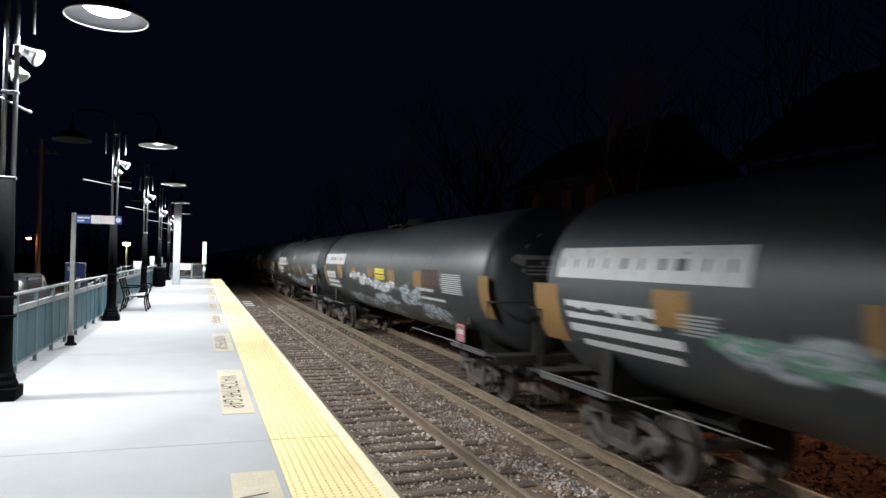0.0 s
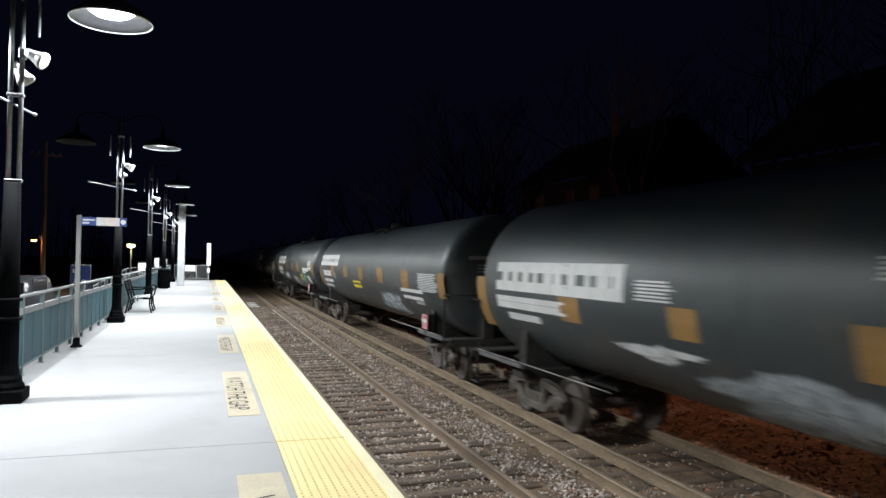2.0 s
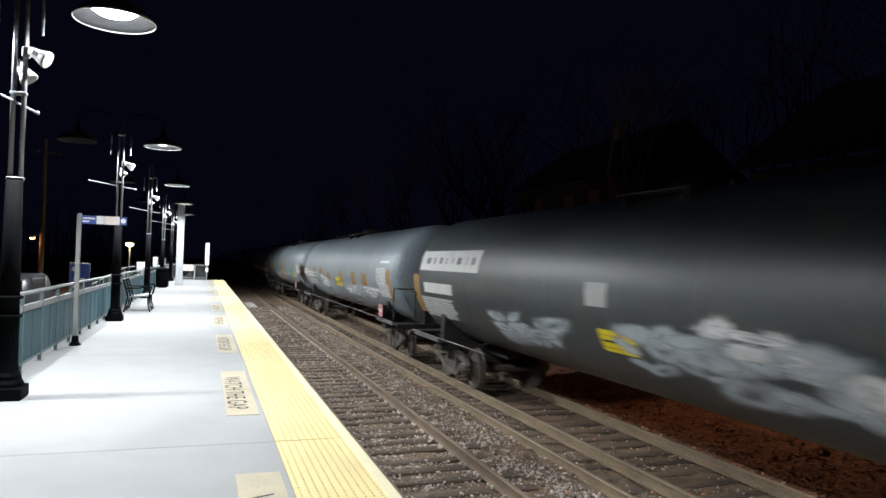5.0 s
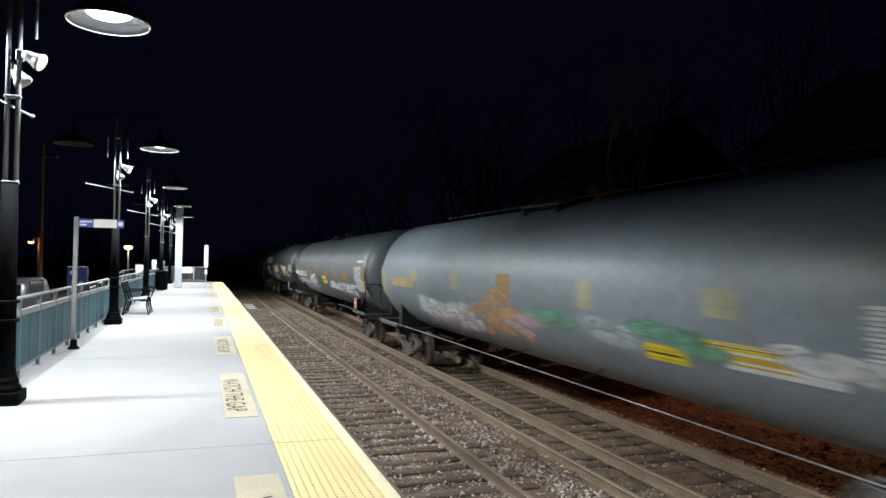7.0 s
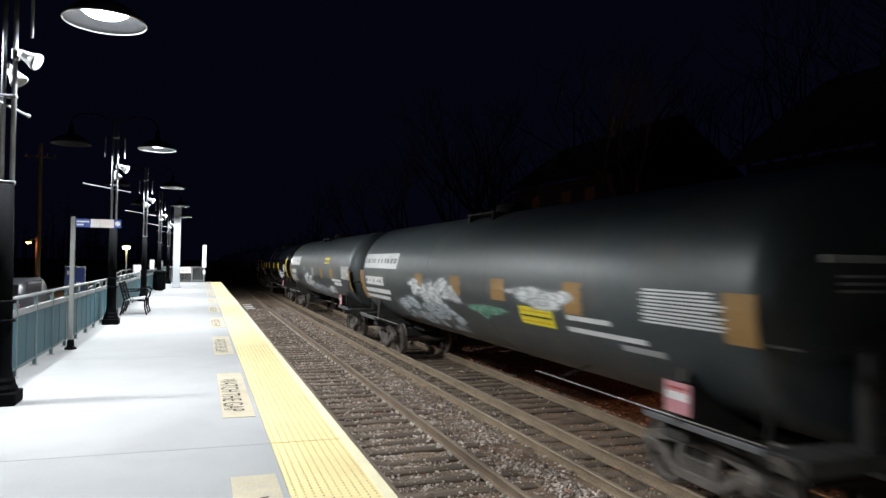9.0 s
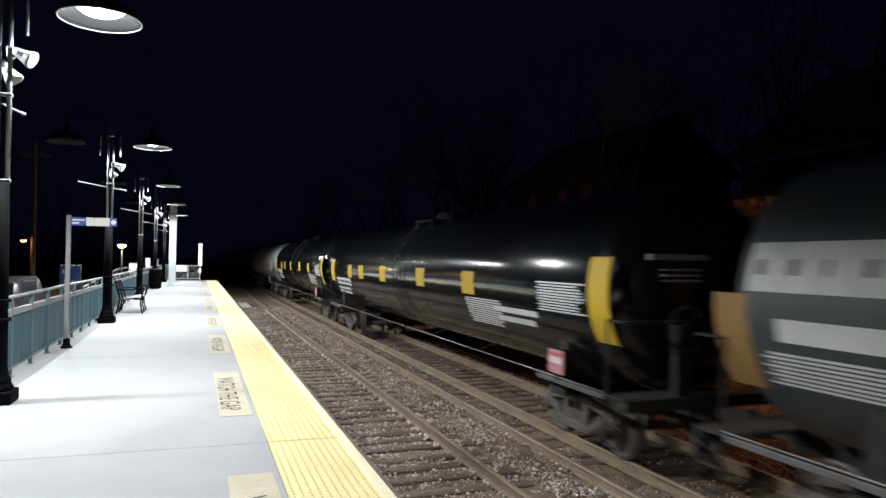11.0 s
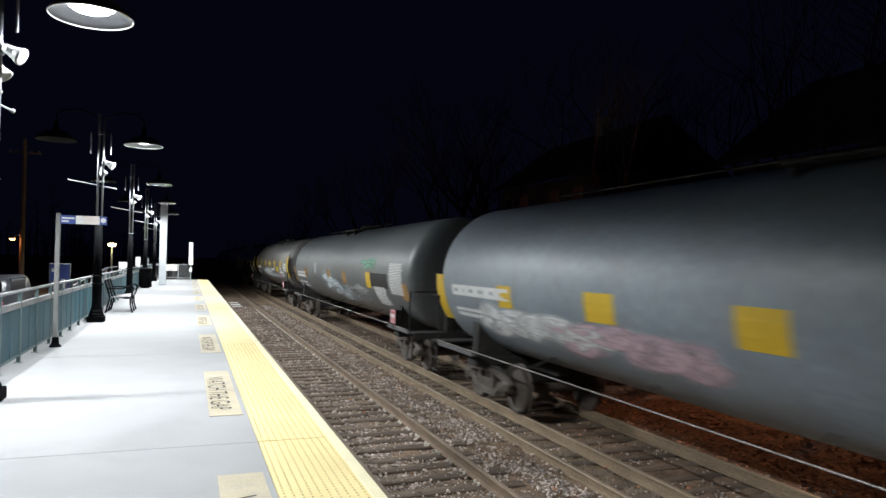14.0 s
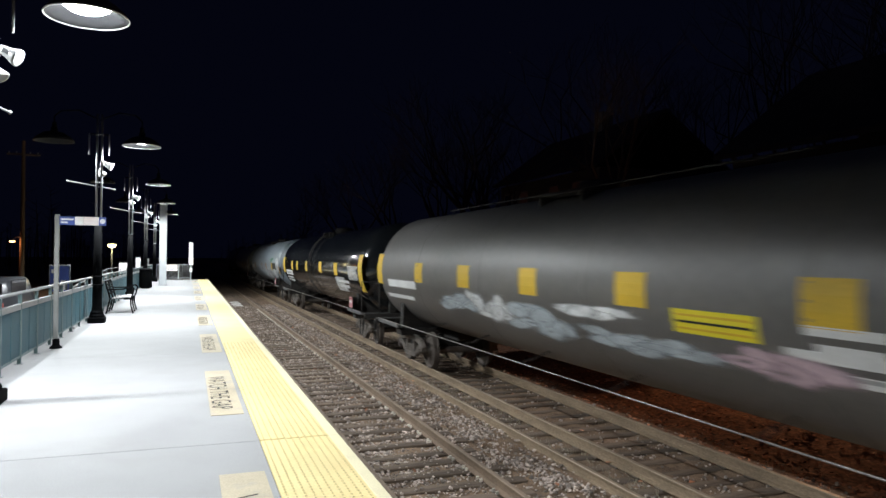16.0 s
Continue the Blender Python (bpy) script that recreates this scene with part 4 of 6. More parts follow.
def spray_bm(bm, c, z0, z1, r, lift, rnd):
    """One loose rounded stroke sprayed on the shell about c along it."""
    zc = rnd.uniform(z0 + 0.2 * (z1 - z0), z1 - 0.2 * (z1 - z0))
    w, h = rnd.uniform(0.28, 0.80), rnd.uniform(0.06, min(0.26, 0.07 + (z1 - z0) * 0.30))
    lean, n, ring, inner = rnd.uniform(-1.4, 1.4), 18, [], []
    hollow = rnd.random() < 0.25
    for scale, row in ((1.0, ring), (0.5, inner)):
        for k in range(n):
            t = 2 * math.pi * k / n
            q = scale * rnd.uniform(0.8, 1.15)
            y, z = c + w * q * math.cos(t) + lean * h * math.sin(t), zc + h * q * math.sin(t)
            a = math.asin(max(-0.97, min(0.97, (z - AXIS_Z) / r)))
            row.append(bm.verts.new((-(r + lift) * math.cos(a), y, (r + lift) * math.sin(a))))
    heart = bm.verts.new(sum((v.co for v in inner), Vector()) / n)
    uv = bm.loops.layers.uv.new("UVMap")
    depth = {v: 0.0 for v in ring} | {v: 1.0 for v in inner} | {heart: 0.25 if hollow else 1.0}
    for k in range(n):
        for face in (bm.faces.new((ring[k], ring[(k + 1) % n], inner[(k + 1) % n], inner[k])), bm.faces.new((inner[k], inner[(k + 1) % n], heart))):
            for loop in face.loops:
                loop[uv].uv = (depth[loop.vert], 0)
    return bm


# how far the train runs ahead of its even pace, at half seconds
AHEAD = {2.0: 0.08, 2.5: -0.07, 3.0: -0.45, 3.5: -0.12, 8.0: 0.07, 8.5: 0.22, 9.0: 0.28, 10.0: 0.2, 12.5: 0.6, 14.5: 0.3, 15.5: 0.12}
# per car: far end of the tank at 0 s and its paint
CARS = [
    (10.37, "dark"), (31.39, "dark"), (51.81, "dark"), (72.52, "dark"), (93.29, "dark"), (113.86, "dark"), (134.96, "gray"), (156.04, "gray"), (176.81, "slate"), (197.29, "dark"),
    (217.76, "dark"), (240.57, "black"), (262.41, "black"), (284.07, "gray"), (306.22, "steel"), (327.75, "taupe"), (349.62, "black"), (371.54, "gray"), (393.18, "slate"), (414.73, "dark"),
]
# markings: kind, colour, start and end in metres from the far end, heights over the rails
MARKS = {}
MARKS[0] = [
    ("band", "orange", -0.02, 0.75, 1.65, 2.54), ("mark", "white", 0.70, 4.73, 2.65, 3.09), ("mark", "white", 0.96, 3.17, 2.06, 2.32),
    ("block", "white", 0.99, 3.61, 1.86, 1.98), ("block", "white", 1.23, 3.48, 1.67, 1.76), ("block", "orange", 3.14, 3.81, 2.13, 2.57),
    ("lines", "grey", 3.60, 4.36, 2.06, 2.33), ("spray", "green", 4.38, 6.17, 1.85, 2.17), ("spray", "mist", 4.45, 6.16, 1.73, 2.23),
    ("block", "orange", 6.04, 6.23, 2.14, 2.57),
]
MARKS[1] = [
    ("mark", "white", 0.32, 4.58, 2.64, 3.06), ("mark", "white", 0.71, 2.69, 2.06, 2.33), ("block", "white", 0.82, 3.16, 1.87, 1.99),
    ("block", "white", 0.61, 3.14, 1.69, 1.80), ("block", "orange", 3.39, 4.13, 2.09, 2.60), ("block", "orange", 6.10, 6.71, 2.11, 2.57), ("spray", "white", 5.96, 7.34, 2.15, 2.44),
    ("spray", "white", 7.28, 9.21, 1.98, 2.36), ("spray", "mist", 5.11, 11.54, 0.92, 1.90), ("block", "orange", 8.66, 9.36, 2.30, 2.62),
    ("block", "lemon", 9.71, 10.86, 2.24, 2.58), ("block", "orange", 11.34, 12.06, 2.09, 2.56), ("spray", "white", 9.27, 11.71, 1.88, 2.22),
    ("spray", "mist", 12.67, 14.31, 1.51, 2.24), ("block", "orange", 13.92, 14.62, 2.17, 2.59), ("block", "brown", 14.71, 15.93, 2.20, 2.64),
    ("block", "white", 14.31, 15.55, 2.10, 2.17), ("block", "white", 14.33, 16.26, 1.90, 1.96), ("lines", "white", 16.15, 17.60, 2.13, 2.58),
    ("spray", "mist", 13.98, 16.30, 1.19, 1.76),
]
MARKS[2] = [
    ("mark", "white", 1.04, 5.27, 2.36, 2.87), ("block", "white", 1.01, 3.63, 2.04, 2.26), ("block", "white", 1.41, 2.67, 1.84, 1.96),
    ("lines", "white", 5.54, 6.32, 2.41, 2.69), ("lines", "white", 8.96, 9.71, 2.77, 2.99), ("block", "orange", 6.20, 6.71, 1.99, 2.37), ("block", "orange", 8.74, 9.48, 1.90, 2.39),
    ("spray", "white", 5.30, 6.20, 1.58, 1.95), ("spray", "mist", 6.8, 8.3, 1.42, 1.78), ("spray", "mist", 7.09, 12.68, 0.97, 1.85), ("block", "orange", 11.72, 12.47, 1.90, 2.39),
    ("block", "orange", 14.19, 14.87, 2.03, 2.35), ("block", "white", 14.31, 16.55, 1.96, 2.06), ("block", "white", 14.80, 16.38, 1.78, 1.90),
    ("block", "grey", 15.65, 16.45, 1.65, 1.71), ("lines", "white", 16.64, 18.23, 2.09, 2.56), ("band", "orange", 17.99, 18.29, 1.81, 2.30),
    ("block", "orange", 3.48, 4.05, 1.97, 2.35),
]
MARKS[3] = [
    ("mark", "white", 0.47, 4.88, 2.60, 3.06), ("mark", "white", 1.18, 3.40, 2.14, 2.37), ("block", "white", 1.12, 3.31, 1.87, 2.00),
    ("block", "white", 0.98, 2.88, 1.65, 1.76), ("block", "orange", 6.13, 6.81, 2.19, 2.60), ("block", "orange", 9.01, 9.67, 2.17, 2.62),
    ("block", "lemon", 7.85, 9.21, 1.85, 2.10), ("block", "orange", 11.99, 12.70, 2.16, 2.63), ("block", "orange", 14.89, 15.57, 2.11, 2.60),
    ("block", "white", 14.65, 16.80, 2.01, 2.10), ("block", "white", 14.79, 16.64, 1.82, 1.91), ("block", "grey", 15.89, 16.68, 1.71, 1.80),
    ("lines", "white", 16.51, 18.13, 2.09, 2.56), ("band", "orange", 18.15, 18.66, 1.99, 2.58), ("spray", "mist", 11.68, 14.22, 1.21, 1.90),
    ("block", "orange", 3.21, 3.80, 2.14, 2.60), ("lines", "grey", 3.84, 4.33, 2.04, 2.31),
]
MARKS[4] = [
    ("mark", "white", 0.87, 5.15, 2.54, 3.04), ("block", "white", 0.86, 3.30, 2.03, 2.30), ("block", "white", 0.78, 2.96, 1.80, 1.93),
    ("lines", "grey", 5.63, 6.16, 2.49, 2.83), ("block", "orange", 5.98, 6.47, 2.13, 2.51), ("block", "orange", 8.93, 9.58, 2.11, 2.54), ("lines", "grey", 8.94, 9.61, 2.82, 2.98),
    ("block", "orange", 11.69, 12.38, 2.11, 2.59), ("spray", "mist", 4.12, 6.16, 1.41, 1.98), ("spray", "white", 8.69, 10.22, 1.12, 1.80),
    ("spray", "grey", 10.36, 12.62, 1.13, 1.90), ("block", "lemon", 12.68, 13.81, 1.64, 1.98), ("spray", "green", 13.68, 14.67, 1.57, 2.05),
    ("block", "white", 14.19, 15.39, 2.06, 2.36), ("block", "white", 15.41, 16.46, 2.17, 2.36), ("block", "white", 15.58, 16.50, 1.58, 1.95),
    ("lines", "white", 16.33, 17.74, 2.25, 2.78), ("band", "orange", 17.69, 18.34, 1.99, 2.63),
    ("block", "orange", 3.00, 3.64, 2.19, 2.62), ("spray", "white", 4.57, 6.20, 1.53, 1.93), ("spray", "white", 9.15, 10.27, 1.48, 1.78),
]
MARKS[5] = [
    ("mark", "white", 0.54, 4.50, 2.69, 3.16), ("block", "white", 0.90, 2.95, 2.15, 2.39), ("lines", "white", 0.53, 3.04, 1.57, 2.05),
    ("spray", "mist", 5.17, 7.65, 1.40, 2.07), ("block", "grey", 8.75, 9.31, 2.32, 2.66), ("block", "lemon", 8.99, 9.87, 1.70, 2.01),
    ("spray", "mist", 9.58, 13.14, 1.38, 2.22), ("spray", "white", 11.31, 12.52, 1.85, 2.34), ("block", "orange", 14.18, 14.57, 2.14, 2.60),
    ("spray", "white", 13.06, 14.76, 1.44, 2.07), ("lines", "white", 14.52, 16.35, 1.96, 2.50), ("lines", "white", 16.28, 17.77, 2.09, 2.62),
    ("spray", "mist", 16.01, 17.17, 1.65, 2.09), ("band", "orange", 17.57, 18.13, 1.91, 2.59),
]
MARKS[7] = [
    ("block", "tan", 1.59, 3.64, 2.20, 2.43), ("block", "faded", 3.48, 4.05, 2.37, 2.68), ("block", "faded", 6.61, 7.12, 2.29, 2.70),
    ("spray", "white", 4.10, 7.79, 1.42, 2.03), ("spray", "white", 4.41, 7.58, 1.36, 1.93), ("spray", "pink", 4.68, 7.40, 1.16, 1.88),
    ("spray", "apricot", 7.78, 10.12, 1.26, 2.59), ("block", "orange", 9.26, 9.84, 2.19, 2.68), ("spray", "pink", 9.52, 10.89, 1.53, 2.17),
    ("spray", "green", 10.57, 11.67, 1.81, 2.17), ("block", "faded", 12.26, 12.66, 2.22, 2.66), ("lines", "grey", 9.89, 10.65, 2.86, 2.95),
    ("spray", "mist", 12.57, 13.62, 1.79, 2.14), ("spray", "green", 13.69, 14.88, 1.76, 2.18), ("block", "lemon", 13.69, 14.53, 1.69, 1.90),
    ("block", "lemon", 14.90, 16.18, 1.98, 2.07), ("block", "yellow", 14.83, 16.19, 1.83, 1.94), ("spray", "white", 16.05, 17.16, 1.90, 2.18),
    ("lines", "white", 17.05, 17.22, 2.19, 2.59), ("block", "faded", 15.00, 15.52, 2.32, 2.63),
    ("band", "faded", 0.35, 0.82, 1.88, 2.76),
]
MARKS[8] = [
    ("spray", "mist", 2.69, 7.32, 0.94, 2.17),
    ("spray", "white", 5.45, 7.28, 1.61, 2.26), ("block", "orange", 7.32, 7.96, 1.97, 2.36), ("lines", "grey", 9.26, 9.98, 3.05, 3.21),
    ("block", "orange", 10.28, 10.96, 2.02, 2.44), ("block", "lemon", 9.30, 10.55, 1.84, 2.17), ("spray", "white", 11.17, 13.19, 1.65, 2.00),
    ("block", "orange", 12.72, 13.42, 1.95, 2.46), ("block", "orange", 14.55, 15.34, 2.02, 2.44), ("block", "white", 14.03, 16.94, 1.90, 1.99),
    ("spray", "mist", 13.16, 14.99, 1.56, 2.01), ("spray", "white", 14.97, 16.30, 1.55, 1.97), ("lines", "white", 16.81, 18.11, 2.17, 2.69),
    ("lines", "white", 16.96, 18.43, 1.78, 2.19), ("block", "white", 17.23, 18.33, 2.82, 2.90), ("band", "orange", 18.07, 18.59, 1.67, 2.62),
    ("spray", "white", 0.15, 1.18, 1.98, 2.41), ("mark", "white", 1.02, 4.30, 2.05, 2.29), ("block", "white", 1.38, 3.81, 1.84, 1.90), ("block", "white", 1.43, 3.59, 1.72, 1.77), ("block", "faded", 3.48, 4.82, 1.42, 1.55), ("block", "orange", 3.44, 4.08, 2.12, 2.53), ("block", "orange", 5.29, 5.92, 2.10, 2.51), ("spray", "white", 5.53, 6.35, 1.77, 2.18), ("spray", "white", 6.15, 7.17, 1.77, 2.18),
]
MARKS[9] = [
    ("mark", "white", 0.66, 4.71, 2.66, 3.11), ("mark", "white", 0.86, 3.18, 2.13, 2.39), ("block", "white", 0.66, 3.78, 1.89, 2.02),
    ("block", "white", 0.44, 3.45, 1.70, 1.81), ("spray", "white", 6.17, 9.33, 1.86, 2.56), ("spray", "mist", 4.63, 9.39, 1.20, 2.00),
    ("block", "orange", 6.57, 7.18, 2.15, 2.58), ("block", "orange", 9.24, 9.86, 2.17, 2.58), ("spray", "green", 10.70, 11.87, 1.78, 2.09), ("block", "orange", 11.55, 12.18, 2.18, 2.58),
    ("spray", "white", 12.64, 14.41, 2.14, 2.46), ("block", "lemon", 12.72, 13.94, 1.84, 2.14), ("block", "orange", 14.38, 14.91, 2.12, 2.60),
    ("block", "white", 14.40, 15.61, 2.03, 2.10), ("block", "white", 14.36, 16.35, 1.85, 1.92), ("block", "grey", 15.70, 16.65, 1.72, 1.80),
    ("lines", "white", 16.36, 17.88, 2.16, 2.60), ("band", "orange", 17.83, 18.30, 2.05, 2.59),
]
MARKS[10] = [
    ("mark", "white", 0.48, 4.49, 2.61, 3.09), ("block", "white", 0.87, 2.91, 2.14, 2.36), ("lines", "white", 0.64, 2.83, 1.71, 2.05),
    ("block", "grey", 6.05, 6.53, 2.35, 2.54), ("block", "grey", 8.99, 9.61, 2.16, 2.53), ("spray", "white", 6.32, 8.92, 1.45, 2.33),
    ("spray", "mist", 7.95, 13.09, 0.96, 1.89), ("block", "lemon", 12.77, 14.02, 2.74, 3.00), ("block", "orange", 11.63, 12.27, 2.08, 2.53),
    ("block", "orange", 14.32, 14.97, 2.12, 2.53), ("block", "white", 14.54, 16.62, 2.02, 2.11), ("block", "white", 14.96, 16.54, 1.86, 1.99),
    ("spray", "white", 13.11, 14.43, 1.42, 1.80), ("lines", "white", 16.81, 18.42, 2.17, 2.67), ("band", "orange", 18.20, 18.61, 1.73, 2.51),
]
MARKS[12] = [
    ("band", "yellow", 0.20, 0.90, 2.01, 2.86),
    ("block", "yellow", 5.39, 6.05, 2.22, 2.67), ("mark", "white", 1.28, 3.81, 1.92, 2.17), ("block", "white", 1.11, 3.33, 1.73, 1.82),
    ("block", "white", 1.02, 3.12, 1.57, 1.67), ("block", "yellow", 8.30, 8.94, 2.22, 2.68), ("block", "yellow", 12.04, 12.71, 2.23, 2.68),
    ("block", "yellow", 15.29, 15.95, 2.20, 2.66), ("lines", "white", 15.35, 17.17, 1.64, 2.16),
    ("block", "yellow", 3.60, 4.24, 2.22, 2.67),
]
MARKS[13] = [
    ("block", "yellow", 3.26, 3.81, 2.06, 2.45), ("block", "yellow", 6.17, 6.89, 2.06, 2.47), ("block", "yellow", 9.05, 9.74, 2.03, 2.47),
    ("block", "yellow", 12.16, 12.89, 1.98, 2.46), ("spray", "white", 2.45, 5.73, 1.50, 2.11), ("spray", "pink", 5.08, 8.60, 1.51, 2.05),
    ("block", "lemon", 15.35, 16.77, 1.98, 2.45), ("spray", "grey", 16.79, 17.63, 2.15, 2.48), ("lines", "white", 17.85, 19.36, 2.11, 2.75),
    ("block", "white", 17.39, 18.55, 1.97, 2.06), ("block", "grey", 15.47, 18.18, 1.72, 1.80), ("band", "yellow", 18.96, 19.43, 1.70, 2.41),
    ("mark", "white", 1.00, 3.69, 2.18, 2.39), ("block", "white", 1.02, 3.48, 1.87, 1.93), ("block", "white", 1.02, 3.38, 1.76, 1.83), ("spray", "white", 3.69, 6.45, 1.62, 2.08), ("spray", "pink", 6.56, 8.30, 1.52, 2.08),
]
MARKS[14] = [
    ("band", "orange", 0.00, 0.36, 1.67, 2.44), ("block", "orange", 3.33, 4.05, 2.03, 2.44),
    ("mark", "white", 0.97, 3.48, 2.00, 2.25), ("block", "white", 0.97, 3.28, 1.71, 1.79), ("block", "white", 1.13, 3.38, 1.55, 1.61), ("block", "grey", 5.97, 6.54, 2.25, 2.69),
    ("spray", "mist", 8.64, 10.41, 1.50, 2.42), ("spray", "mist", 10.10, 12.74, 1.25, 2.18), 
    ("spray", "grey", 12.35, 15.34, 1.35, 2.08), ("block", "yellow", 15.49, 16.08, 2.01, 2.48), ("spray", "green", 15.23, 16.44, 2.52, 2.94),
    ("block", "black", 16.08, 17.99, 2.05, 2.47), ("lines", "white", 16.35, 17.76, 1.56, 2.09), ("lines", "white", 18.18, 19.55, 1.94, 2.79),
    ("band", "orange", 19.26, 19.85, 1.81, 2.25),
    ("block", "orange", 9.01, 9.63, 2.03, 2.44), ("block", "orange", 11.93, 12.54, 2.00, 2.44),
]
MARKS[15] = [
    ("band", "yellow", 0.04, 0.55, 2.13, 2.97), ("block", "yellow", 3.60, 4.17, 2.27, 2.74), ("block", "yellow", 6.48, 7.10, 2.27, 2.72),
    ("block", "yellow", 9.33, 9.94, 2.27, 2.71), ("block", "yellow", 12.14, 12.77, 2.27, 2.70), ("block", "lemon", 13.25, 14.52, 2.04, 2.31),
    ("block", "yellow", 15.05, 15.66, 2.26, 2.71), ("block", "white", 1.13, 3.56, 2.09, 2.28), ("block", "white", 0.80, 3.17, 1.79, 1.89),
    ("spray", "mist", 5.57, 7.04, 1.68, 2.21), ("spray", "white", 7.06, 8.87, 1.67, 2.28), ("spray", "mist", 8.82, 10.60, 1.61, 2.20),
    ("spray", "white", 10.80, 11.99, 2.00, 2.22), ("spray", "mist", 11.40, 13.51, 1.63, 2.03), ("spray", "pink", 14.21, 15.11, 1.67, 2.06),
    ("block", "white", 15.07, 15.91, 2.19, 2.28), ("block", "white", 15.18, 15.88, 2.04, 2.12), ("block", "grey", 15.10, 15.81, 1.83, 1.87),
]
LIKE = {6: 8, 11: 12, 16: 12, 17: 14, 18: 8, 19: 3}   # cars lettered like another
LABELS = {
    "dark": "dark green-black railway tank car with white lettering, moving",
    "slate": "slate-grey railway tank car with sprayed scrawls, moving",
    "gray": "pale grey railway tank car with sprayed scrawls, moving",
    "steel": "dull grey railway tank car with sprayed scrawls, moving",
    "taupe": "brownish-grey railway tank car with yellow squares, moving",
    "black": "glossy black railway tank car with yellow squares, moving",
}


def decals_for(k, n):
    """The markings of car k, whose tank is n metres long, with the strips and data by its two ends."""
    d = [(*m[:3], min(m[3], n - 0.04), *m[4:]) for m in MARKS[LIKE.get(k, k)] if m[2] < n - 0.35]
    late = max(m[3] for m in d)
    strip = "yellow" if CARS[k][1] in ("black", "taupe") or k == 13 else "orange"
    if not any(m[0] == "band" and m[2] < 1 for m in d) and k not in (7, 14, 17):
        d.append(("band", strip, 0.04, 0.50, 1.62, 2.58))
    if late < n - 1.5:
        d += [("lines", "white", n - 2.2, n - 0.70, 2.10, 2.58), ("block", "white", n - 4.1, n - 2.3, 1.95, 2.05), ("block", "white", n - 4.0, n - 2.5, 1.78, 1.88)]
    if not any(m[0] == "band" and m[2] > n - 2 for m in d):
        d.append(("band", strip, n - 0.62, n - 0.10, 1.75, 2.58 if strip == "orange" else 2.95))
    return d


def add_ladder(car, up):
    ladder = place("ladder", shared("ladder_stile", stile_bm, UNDER), car, up @ Matrix.Translation((0, -0.21, 0)))
    place("stile", shared("ladder_stile", stile_bm, UNDER), ladder, Matrix.Translation((0, 0.42, 0)))
    for j in range(11):
        a = radians(-48 + 11 * j)
        place("rung", shared("rung", lambda b: rod(b, (0, 0, 0), (0, 0.42, 0), 0.012, seg=6), UNDER), ladder, Matrix.Translation((-(TANK_R + 0.1) * math.cos(a), 0, (TANK_R + 0.1) * math.sin(a))))


